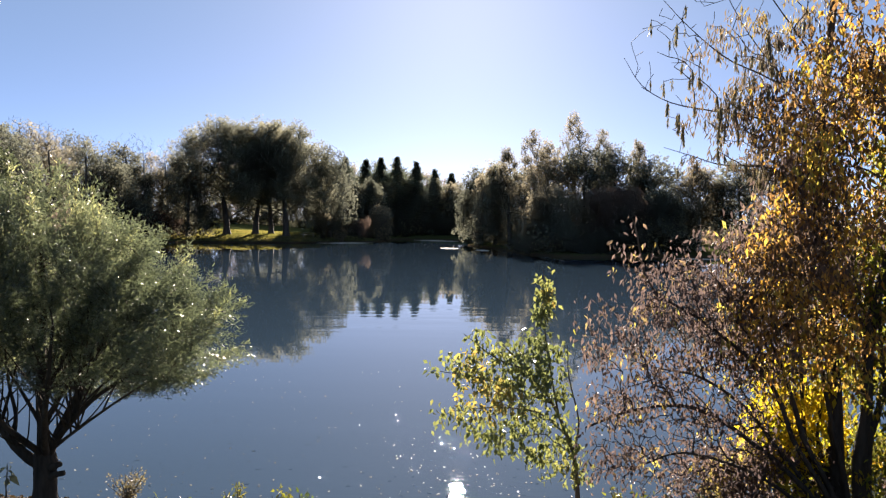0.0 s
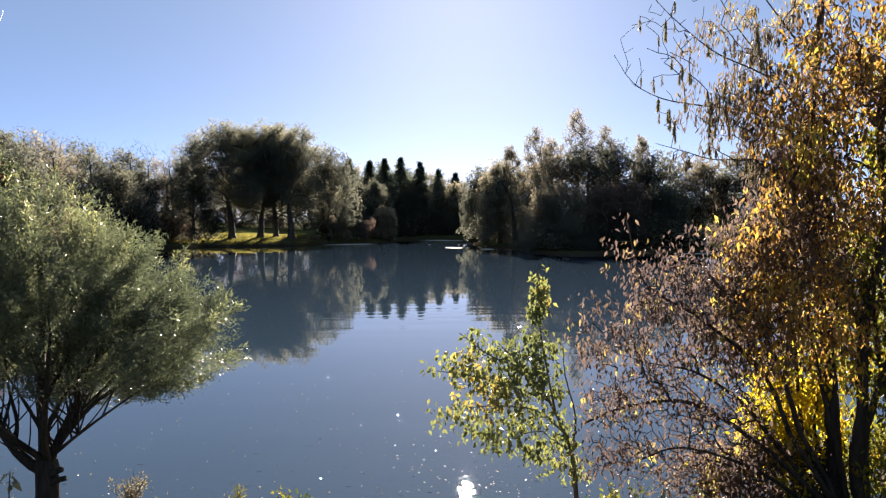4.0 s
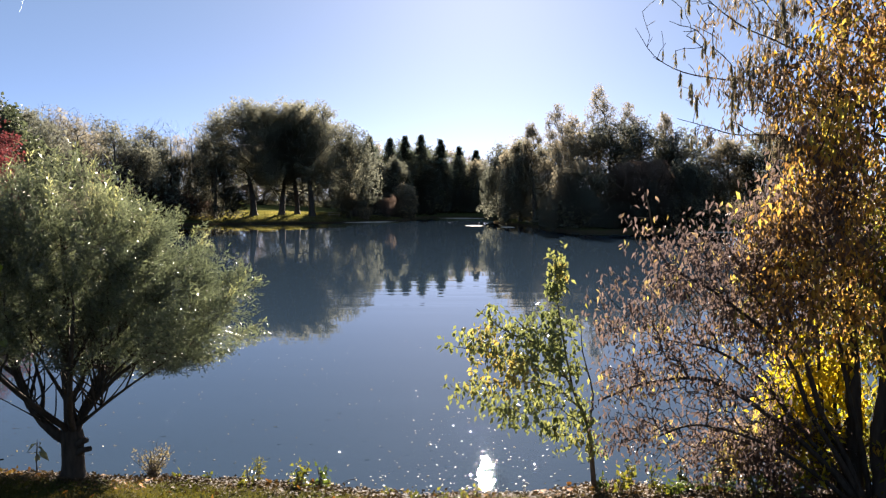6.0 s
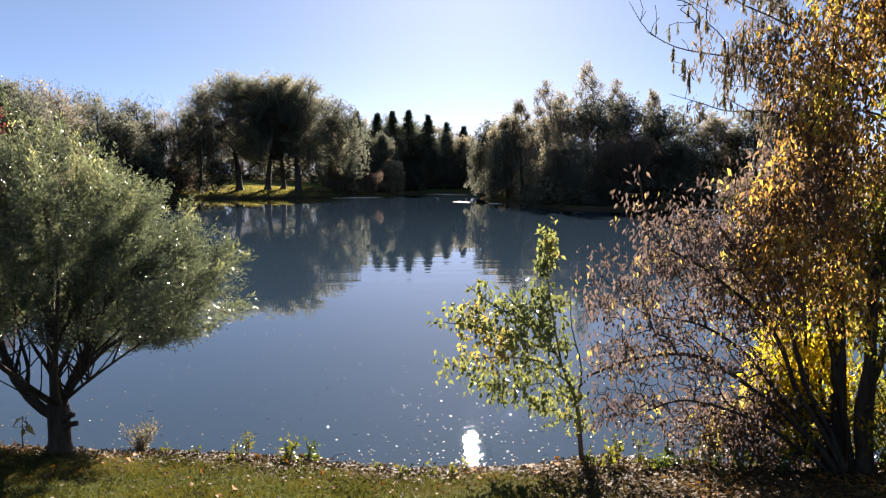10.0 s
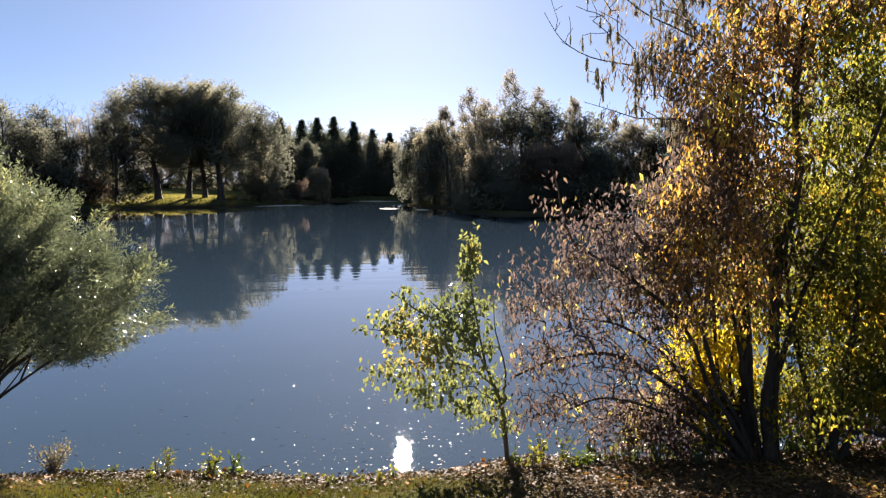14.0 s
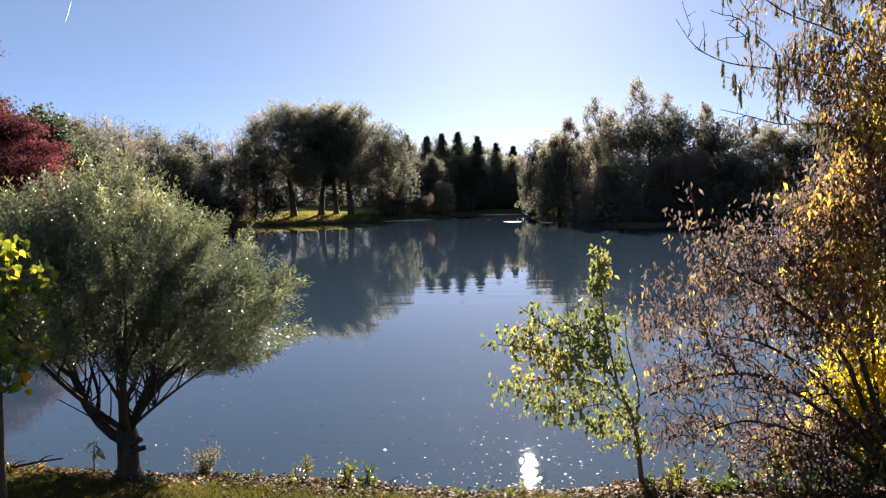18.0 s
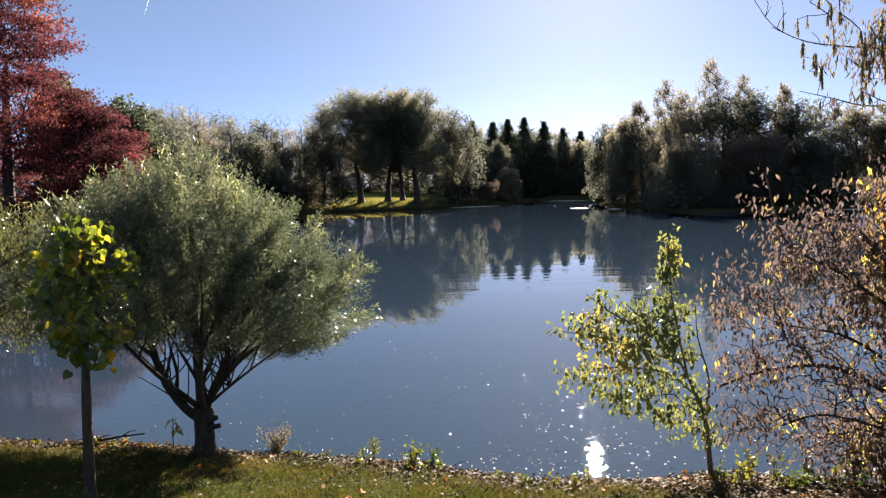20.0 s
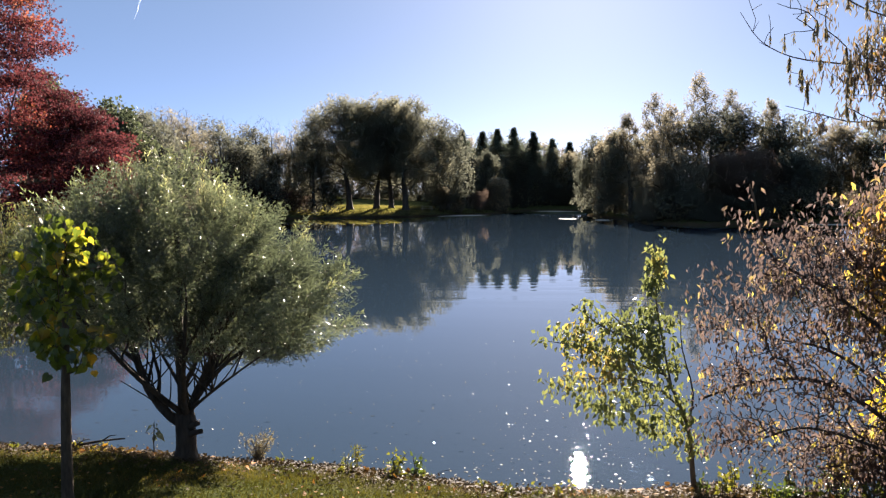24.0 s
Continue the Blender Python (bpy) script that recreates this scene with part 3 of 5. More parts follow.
# ---- far shore ----
def far_tree(name, x, y, h, w, mat, seed, label, category="tree", low=0.25, leaf=0.3, count=5200, open_crown=0.5, lobes=16, bark=None, trunk=None, flat=1.0, group="trees round the lake", boughs=150, clump=1.0):
    """A broad-leaved tree: trunk, limbs that carry the crown, a crown of uneven lobes with gaps."""
    rng = np.random.default_rng(seed)
    z = ground_z(x, y) - 0.05
    thing = root(name, (x, y, z), label, category, group)
    bark = bark or BARK_FAR
    tr = trunk or 0.022 * h + 0.05
    lean = rng.normal(size=2) * 0.03 * h
    fork = 0.34 if trunk else 0.62
    line = smooth_line([(0, 0, 0), (lean[0] * 0.4 * fork, lean[1] * 0.4, h * 0.45 * fork), (lean[0], lean[1], h * fork)], 8)
    rad = np.linspace(tr, tr * 0.45, 8)
    rad[0] *= 1.3
    part("trunk", arr_mesh("trunk", *sweep(line, rad, 8, 0.05, rng), bark, True), thing)
    h *= 1.03
    rows = []
    for i in range(lobes):
        a = i * 2.39996 + rng.normal() * 0.3
        lift = ((i + 0.5) / lobes) ** 0.8
        s = w * (0.13 + 0.09 * rng.random()) * (12 / max(lobes, 12)) ** 0.35
        rr = (w * 0.5 - s) * math.sqrt(max(0.0, 1 - lift**2.2)) * (0.85 + 0.2 * rng.random())
        tall = s * (0.75 + 0.3 * rng.random()) * min(1.5, h * (1 - low) / w + 0.35)
        rows.append((math.cos(a) * rr + lean[0] * lift, math.sin(a) * rr + lean[1] * lift, max(h * low + tall * 0.6, h * (low + (1.0 - low) * lift) - tall), s, s, tall))
    rows.append((lean[0], lean[1], h * (0.5 + low * 0.5), w * 0.34, w * 0.34, h * (1 - low) * 0.42))
    aim = in_lobes(rng, rows, boughs, open_crown)
    b = Boughs().stem(line, rad).reach(rng, aim, seg=h * 0.06, rise=0.15, skip=2, tip=0.018)
    b.limbs(thing, bark, big=40)
    tuft = in_lobes(rng, rows, boughs, open_crown * 0.6)
    at = tufts(rng, np.vstack([aim, tuft]), max(4, count // (2 * boughs) + 8), np.array([1, 1, flat]) * clump * (w * 0.028 + 0.12) / flat**0.3)
    size = leaf * (0.6 + 0.8 * rng.random(len(at)))
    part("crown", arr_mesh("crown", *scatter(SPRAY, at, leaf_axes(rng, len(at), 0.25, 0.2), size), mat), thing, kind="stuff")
    return thing


def bare_tree(x, y, h, w, seed, label, bark=None, count=230):
    rng = np.random.default_rng(seed)
    z = ground_z(x, y) - 0.05
    thing = root("bare_tree", (x, y, z), label, "tree", "trees round the lake")
    bark = bark or BARK_PALE
    line = smooth_line([(0, 0, 0), (0.1, 0.1, h * 0.35), (rng.normal() * 0.3, 0, h * 0.75)], 9)
    rad = np.linspace(0.016 * h, 0.006 * h, 9)
    part("trunk", arr_mesh("trunk", *sweep(line, rad, 7, 0.05, rng), bark, True), thing)
    aim = in_lobes(rng, [(0, 0, h * 0.68, w * 0.5, w * 0.5, h * 0.33), (0, 0, h * 0.85, w * 0.28, w * 0.28, h * 0.16)], count, 0.3)
    b = Boughs().stem(line, rad).reach(rng, aim, seg=h * 0.05, rise=0.02, skip=3, tip=0.009, pull=0.25)
    b.limbs(thing, bark, big=40)
    return thing


def conifer(x, y, h, w, seed, label, spread=0.72, twigs=18):
    rng = np.random.default_rng(seed)
    thing = root("conifer", (x, y, ground_z(x, y) - 0.05), label, "conifer", "conifers behind the lake")
    part("trunk", arr_mesh("trunk", *sweep([(0, 0, 0), (0, 0, h * 0.5), (0, 0, h * 0.97)], [0.02 * h, 0.011 * h, 0.015], 7, 0.03, rng), BARK_FAR, True), thing)
    at, ends, starts = [], [], []
    for lv in np.linspace(0.1, 0.985, 38):
        reach_ = min(w, spread * h * (1 - lv)) * (0.8 + 0.3 * rng.random()) + 0.1
        for i in range(twigs):
            a = rng.random() * 6.283
            q = reach_ * (0.55 + 0.5 * rng.random())
            up = h * min(0.99, lv + 0.018 * rng.normal())
            s, e = np.array([0, 0, up]), np.array([math.cos(a) * q, math.sin(a) * q, up - 0.25 * q + 0.15 * rng.normal()])
            starts.append(s)
            ends.append(e)
            at.append(s + (e - s) * np.linspace(0.15, 1, 14)[:, None] + rng.normal(size=(14, 3)) * 0.09)
    starts, ends = np.array(starts), np.array(ends)
    part("brushwood", arr_mesh("brushwood", *tubes(starts, ends, np.full(len(ends), 0.03), np.full(len(ends), 0.01), 3), BARK_FAR), thing, kind="stuff")
    at = np.concatenate(at)
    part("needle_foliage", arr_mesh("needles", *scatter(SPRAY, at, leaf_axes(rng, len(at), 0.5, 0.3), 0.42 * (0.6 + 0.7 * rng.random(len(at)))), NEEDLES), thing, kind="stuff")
    return thing


far_tree("maple_tree", -28.9, 34.0, 14.8, 10.6, F_RED, 11, "large maple in dark red autumn leaf on the lake shore", low=0.12, leaf=0.15, count=38000, lobes=22, open_crown=0.6, flat=0.25)
far_tree("maple_tree", -25.4, 36.0, 8.2, 7.4, F_RED, 12, "smaller maple with crimson autumn leaves", low=0.1, leaf=0.15, count=22000, lobes=16, open_crown=0.6, flat=0.25)
far_tree("maple_tree", -34.0, 34.5, 15.5, 11.0, F_RED, 13, "tall maple in dull red autumn leaf", low=0.15, leaf=0.26, count=9000, lobes=12)
far_tree("oak_tree", -32.2, 50.6, 10.0, 7.5, L_OAK, 14, "dark green broad-leaved tree behind the maples", low=0.08, count=14000, leaf=0.24, lobes=26, boughs=260)
far_tree("oak_tree", -38.0, 52.0, 11.5, 8.5, L_OAK, 15, "olive green broad-leaved tree at the wood's edge", low=0.1, count=12000, lobes=24, boughs=220)
for k, (x, y, h, w, m, what) in enumerate([
        (-42.9, 73.3, 10.8, 9, F_GREEN, "green"), (-48, 80, 13.0, 10, F_GREEN, "green"), (-44.2, 84, 11.6, 10, F_OLIVE, "olive"),
        (-40.2, 86, 10.6, 9, F_GREEN, "green"), (-37.4, 87.3, 9.8, 9, F_GREEN, "green"), (-38.6, 95, 9.6, 8, F_GREEN, "green"),
        (-39, 76, 6.0, 8, F_BROWN, "brown"), (-37.5, 79, 5.0, 7, F_BROWN, "russet"),
        (-58, 92, 14.6, 11, F_GREEN, "green"), (-52.5, 96, 14.2, 11, F_OLIVE, "olive"), (-47, 98, 13.4, 11, F_GREEN, "green"), (-42, 99, 12.6, 10, F_GREEN, "green"), (-37, 100, 11.8, 10, F_OLIVE, "olive"), (-32.5, 97, 11.0, 9, F_GREEN, "green")]):
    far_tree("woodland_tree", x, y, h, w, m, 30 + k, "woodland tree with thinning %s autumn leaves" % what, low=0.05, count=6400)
bare_tree(-44.5, 78, 12.8, 7, 50, "bare grey tree rising over the wood", BARK_FAR)
bare_tree(-47.5, 84, 13.5, 7, 51, "bare grey tree rising over the wood", BARK_FAR)
bare_tree(-41.8, 80, 12.6, 6, 52, "bare grey tree rising over the wood", BARK_FAR)
for k, (x, y, h, w) in enumerate([(-45.2, 84, 13.2, 6.5), (-39.0, 82, 12.4, 6), (-38.6, 88, 12.2, 6), (-39.8, 95.5, 13.6, 6), (-33.6, 99, 13.8, 6)]):
    bare_tree(x, y, h, w, 56 + k, "bare grey tree with fine spreading twigs over the wood", BARK_FAR, 320)
bare_tree(-38.0, 96, 13.2, 6, 53, "bare pale-barked tree among darker trees")
bare_tree(-36.0, 99, 13.0, 6, 54, "bare pale-barked tree among darker trees")
bare_tree(-33.4, 103, 13.0, 6, 55, "bare pale-barked tree among darker trees")
great = dict(boughs=460, clump=0.6, leaf=0.3, open_crown=0.55, lobes=36)
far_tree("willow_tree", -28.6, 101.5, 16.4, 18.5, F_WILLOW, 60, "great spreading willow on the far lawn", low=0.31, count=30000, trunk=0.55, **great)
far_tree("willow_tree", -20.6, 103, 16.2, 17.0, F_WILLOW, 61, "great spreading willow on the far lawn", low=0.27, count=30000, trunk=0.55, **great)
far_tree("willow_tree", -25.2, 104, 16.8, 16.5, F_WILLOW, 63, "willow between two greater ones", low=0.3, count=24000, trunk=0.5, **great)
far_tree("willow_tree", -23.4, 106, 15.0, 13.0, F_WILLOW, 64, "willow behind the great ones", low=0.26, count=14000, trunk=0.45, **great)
far_tree("willow_tree", -15.0, 107, 14.0, 11, F_GREEN, 62, "leaning willow with thin yellowing leaves", low=0.1, leaf=0.3, count=7000, lobes=12, open_crown=0.4)
for k, (x, y, h, w) in enumerate([(-18.6, 126, 13.2, 4), (-15.4, 129, 13.6, 4.5), (-12.2, 134, 13.8, 4.5), (-9.6, 138, 14.6, 4), (-6.6, 137.8, 14.8, 4.2), (-2.9, 138, 13.8, 3.6), (8.2, 120, 10.8, 3.6), (4.2, 150, 12.0, 4), (0.6, 146, 12.6, 4)]):
    conifer(x, y, h, w, 80 + k, "dark spire-shaped conifer behind the lake")
for k, (x, y, h, w, m, what) in enumerate([
        (-13.5, 120, 9.5, 8, F_GREEN, "green"), (-50, 148, 14.5, 12, F_GREEN, "green"), (-43, 150, 14.0, 12, F_BROWN, "brown"), (-37, 151, 14.5, 12, F_GREEN, "green"), (-31, 152, 14.0, 12, F_OLIVE, "olive"), (-25.5, 151, 14.5, 12, F_GREEN, "green"), (-8.5, 117, 5.5, 5, F_PALE, "pale tan"), (-10.5, 124, 10.0, 8, F_GREEN, "green"),
        (-5, 139, 11.5, 8, F_GREEN, "green"), (0, 142, 11.0, 10, F_GREEN, "green"), (5, 142, 11.0, 9, F_OLIVE, "olive"), (9, 136, 10.5, 9, F_GREEN, "green"),
        (1.5, 152, 12.0, 10, F_BROWN, "brown"), (-20.5, 148, 14.2, 9, F_GREEN, "green"), (-16.0, 150, 13.8, 9, F_OLIVE, "olive"), (-11.5, 152, 14.0, 9, F_GREEN, "green"), (-6.5, 153, 13.8, 9, F_GREEN, "green"), (-2.0, 152, 13.0, 9, F_OLIVE, "olive"), (12, 118, 10.0, 9, F_OLIVE, "olive")]):
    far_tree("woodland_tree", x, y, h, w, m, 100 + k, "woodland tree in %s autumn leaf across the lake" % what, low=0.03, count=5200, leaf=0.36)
for k, (x, y, h, w, m, what) in enumerate([
        (7.0, 99, 10.6, 8, F_GREEN, "green"), (8.2, 91.5, 10.6, 7, F_OLIVE, "olive"), (9.8, 88, 10.2, 10, F_GREEN, "green"), (13.0, 80, 10.6, 11, F_OLIVE, "olive"),
        (16.8, 79, 11.0, 11, F_GREEN, "green"), (20.4, 78, 10.6, 10.5, F_GREEN, "green"), (23.6, 76, 9.4, 9, F_GREEN, "green"),
        (12.6, 71.5, 6.5, 9, F_OLIVE, "olive"), (18.0, 70.5, 6.5, 9, F_BROWN, "brown"), (22.4, 70.5, 6.0, 8, F_GREEN, "green")]):
    far_tree("woodland_tree", x, y, h, w, m, 120 + k, "dense %s tree leaning over the far water" % what, low=0.04, count=8000, lobes=26)
for k, (x, y, h, w) in enumerate([(9.3, 84.5, 11.8, 3.4), (12.3, 84, 13.6, 4.4), (16.4, 83.4, 15.0, 5.0), (19.8, 81.6, 12.9, 3.6), (22.7, 78.8, 11.2, 2.8), (14.4, 86, 12.4, 3.6)]):
    far_tree("larch_tree", x, y, h, w, F_OLIVE, 140 + k, "slender open-crowned tree above the dense wood", low=0.35, leaf=0.2, count=3600, lobes=18, open_crown=0.3, boughs=130, clump=0.8)
far_tree("woodland_tree", 26.4, 70.5, 8.6, 6.5, F_OLIVE, 150, "round olive tree on the open bank", low=0.25, count=6000, bark=BARK_PALE)
far_tree("woodland_tree", 30.4, 70, 9.0, 8, F_GREEN, 151, "round green tree on the open bank", low=0.2, count=5000)
far_tree("woodland_tree", 38, 72, 10, 10, F_BROWN, 152, "brown autumn tree behind the bank", low=0.1, count=4000)
far_tree("woodland_tree", 46, 66, 11, 11, F_OLIVE, 153, "olive autumn tree behind the bank", low=0.1, count=4000)


def thicket(name, line, depth, h, n, mat, seed, label, leaf=0.38):
    """Undergrowth along a line on the land: leafy, uneven in height."""
    rng = np.random.default_rng(seed)
    p = smooth_line([(x, y, 0) for x, y in line], 200)
    at = p[rng.integers(0, 200, n)] + np.stack([rng.normal(size=n) * depth, np.abs(rng.normal(size=n)) * depth, 0 * np.arange(n)], 1)
    top = h * (0.55 + 0.3 * np.sin(at[:, 0] * 0.9 + seed) + 0.25 * np.sin(at[:, 0] * 2.3 + at[:, 1]))
    at[:, 2] = land(at[:, 0], at[:, 1]) + top * rng.random(n) ** 0.8
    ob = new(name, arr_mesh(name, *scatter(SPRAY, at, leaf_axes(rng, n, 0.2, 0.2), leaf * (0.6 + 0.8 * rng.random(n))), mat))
    return tagged(ob, label, "undergrowth", kind="stuff")


thicket("undergrowth", [(-37, 38), (-35, 50), (-34.5, 64), (-38, 78)], 1.8, 4.0, 9000, F_BROWN, 1, "brown and dull red undergrowth on the far bank")
thicket("undergrowth", [(-52, 72), (-43, 84), (-39, 92), (-36, 98)], 2.0, 5.0, 9000, F_GREEN, 2, "dark undergrowth under the woodland trees")
thicket("undergrowth", [(-52, 142), (-38, 146), (-24, 144), (-10, 133), (0, 136), (9, 132)], 2.4, 9.0, 26000, F_GREEN, 3, "olive undergrowth at the head of the lake", 0.45)
thicket("undergrowth", [(11.5, 118), (11.5, 90), (11.0, 72), (14, 66), (21, 67.5)], 1.2, 4.0, 11000, F_GREEN, 4, "dense undergrowth hanging over the far water")
# brighter grass colour stands in for sunlight on the far lawn
L_LAWN_LIT = leaf_mat("lawn_tufts_lit", [(0.0, (0.07, 0.078, 0.034)), (0.6, (0.115, 0.122, 0.054)), (1.0, (0.17, 0.16, 0.08))], 0.5, 0.7, warm=1.2, patch=0.3, cool=0.6)


def far_lawn():
    """Grass under the far willows, its colour lightened to look sunlit."""
    rng = np.random.default_rng(9)
    n = 30000
    x, y = rng.uniform(-36, -9, n), rng.uniform(94, 113, n)
    ok = shore_gap(x, y) > 0.3
    at = np.stack([x[ok], y[ok], land(x[ok], y[ok]) - 0.02], 1)
    k = len(at)
    along = unit(rng.normal(size=(k, 3)) * [0.5, 0.5, 0] + [0, 0, 1])
    up = rng.normal(size=(k, 3)) + [0, -1.5, 0]
    up = unit(up - (up * along).sum(1, keepdims=True) * along)
    blades = scatter(SPRAY, at, np.stack([np.cross(along, up), along, up], -1), 0.16 + 0.14 * rng.random(k))
    tagged(new("grass", arr_mesh("grass", *blades, L_LAWN_LIT)), "yellow-green lawn grass under the far willows, coloured to look sunlit", "grass", kind="stuff")


far_lawn()
thicket("undergrowth", [(28, 78), (36, 74), (46, 60)], 1.6, 4.0, 5000, F_BROWN, 5, "brown undergrowth behind the bank")


def mud_bar(x0, y0, x1, y1, wide, seed):
    rng = np.random.default_rng(seed)
    line = np.linspace((x0, y0), (x1, y1), 14)
    v, f, k = [], [], 6
    for i, (x, y) in enumerate(line):
        s = math.sin(math.pi * (i + 0.3) / 13.6) * (0.7 + 0.5 * rng.random())
        for j in range(k):
            u = j / (k - 1) * 2 - 1
            v.append((x, y + u * wide * s, 0.11 * s * (1 - u * u) - 0.02))
    for i in range(13):
        for j in range(k - 1):
            f.append((i * k + j, (i + 1) * k + j, (i + 1) * k + j + 1, i * k + j + 1))
    ob = new("mud_bar", arr_mesh("mud_bar", v, f, SAND, True))
    return tagged(ob, "pale low mud bar lying in the shallow water", "mud bar", "mud bars")


mud_bar(-3.4, 126.5, 5.6, 121.5, 0.8, 1)
mud_bar(0.9, 85.5, 3.6, 83.5, 0.9, 2)
mud_bar(4.8, 80, 6.6, 78.5, 0.5, 3)
mud_bar(-16.0, 98.5, -8.0, 104, 0.5, 4)
mud_bar(22.0, 65.2, 27.5, 64.6, 0.8, 5)


def box(bm, cx, cy, cz, sx, sy, sz, turn=0.0):
    m = Matrix.Translation((cx, cy, cz)) @ Matrix.Rotation(turn, 4, "X") @ Matrix.Diagonal((sx, sy, sz, 1))
    bmesh.ops.create_cube(bm, size=1, matrix=m)


def bm_part(name, bm, mat, parent, label=""):
    me = bpy.data.meshes.new(name)
    bmesh.ops.bevel(bm, geom=bm.edges[:], offset=0.006, segments=1, affect="EDGES")
    bm.to_mesh(me)
    bm.free()
    me.materials.append(mat)
    return part(name, me, parent, label)


def picnic_table(x, y, turn):
    t = root("picnic_table", (x, y, ground_z(x, y)), "weathered grey wooden picnic table on the far lawn", "table")
    t.rotation_euler[2] = turn
    for i in range(4):
        bm = bmesh.new()
        box(bm, 0, -0.3 + 0.2 * i, 0.74, 1.9, 0.18, 0.045)
        bm_part("plank", bm, GREY_WOOD, t)
    for sy in (-0.72, 0.72):
        bm = bmesh.new()
        box(bm, 0, sy, 0.44, 1.9, 0.26, 0.045)
        bm_part("bench", bm, GREY_WOOD, t)
    for sx in (-0.7, 0.7):
        for lean in (-0.42, 0.42):
            bm = bmesh.new()
            box(bm, sx, math.copysign(0.32, lean), 0.36, 0.09, 0.09, 0.8, lean)
            bm_part("leg", bm, GREY_WOOD, t)
        bm = bmesh.new()
        box(bm, sx + 0.06, 0, 0.4, 0.05, 1.6, 0.09)
        bm_part("brace", bm, GREY_WOOD, t)
    return t


picnic_table(-17.7, 104.5, 0.15)


def bush(x, y, h, w, mat, seed, label, count=1600, leaf=0.2, name="bush"):
    rng = np.random.default_rng(seed)
    thing = root(name, (x, y, ground_z(x, y) - 0.03), label, "bush", "bushes by the lake")
    rows = [(0, 0, h * 0.45, w * 0.36, w * 0.36, h * 0.42)] + [(math.cos(a) * w * 0.26, math.sin(a) * w * 0.26, h * (0.35 + 0.35 * rng.random()), w * 0.22, w * 0.22, h * 0.28) for a in np.arange(6) * 1.05]
    aim = in_lobes(rng, rows, 60, 0.4)
    Boughs().stem([(0, 0, 0), (0, 0, h * 0.12)], [0.05, 0.04]).reach(rng, aim, seg=h * 0.12, tip=0.008).limbs(thing, BARK_FAR, big=9999)
    at = tufts(rng, aim, max(4, count // 60), w * 0.06)
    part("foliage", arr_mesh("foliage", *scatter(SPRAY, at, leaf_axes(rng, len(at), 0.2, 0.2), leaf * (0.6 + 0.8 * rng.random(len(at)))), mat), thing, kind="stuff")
    return thing


bush(-13.2, 103.9, 1.9, 2.8, F_PALE, 201, "round pale bush at the water's edge")
bush(-34.6, 95, 3.6, 6.0, F_BROWN, 202, "russet bush on the far lawn", 2400)
bush(-37.6, 94, 5.2, 6.0, F_RED, 203, "dull red bush on the far lawn", 2400)
bush(-15.4, 103, 4.7, 3.6, F_OLIVE, 204, "tall yellowing bush beneath the willows", 2600, 0.24)
bush(-10.6, 107, 3.8, 3.6, F_BROWN, 205, "tan autumn bush by the spit", 1800)

# trail of an aircraft high over the wood
def sky_trail():
    a, b = [Vector((math.sin(radians(az)) * math.cos(radians(el)), math.cos(radians(az)) * math.cos(radians(el)), math.sin(radians(el)))) * 4000 for az, el in ((-30.45, 14.3), (-30.98, 12.75))]
    rng = np.random.default_rng(5)
    line = np.linspace(np.array(a), np.array(b), 16)
    m, n, l, bsdf, out = base_mat("ice_cloud")
    bsdf.inputs["Base Color"].default_value = (0.6, 0.6, 0.62, 1)
    bsdf.inputs["Roughness"].default_value = 1.0
    tr = n.new("ShaderNodeBsdfTranslucent")
    tr.inputs["Color"].default_value = (0.6, 0.6, 0.62, 1)
    ad = n.new("ShaderNodeAddShader")
    l.new(bsdf.outputs[0], ad.inputs[0])
    l.new(tr.outputs[0], ad.inputs[1])
    l.new(ad.outputs[0], out.inputs["Surface"])
    ob = new("sky_trail", arr_mesh("sky_trail", *sweep(line, np.linspace(1.1, 0.25, 16), 8, 0.1, rng), m, True))
    tagged(ob, "short white vapour trail high in the blue sky", "vapour trail", kind="structure")


sky_trail()

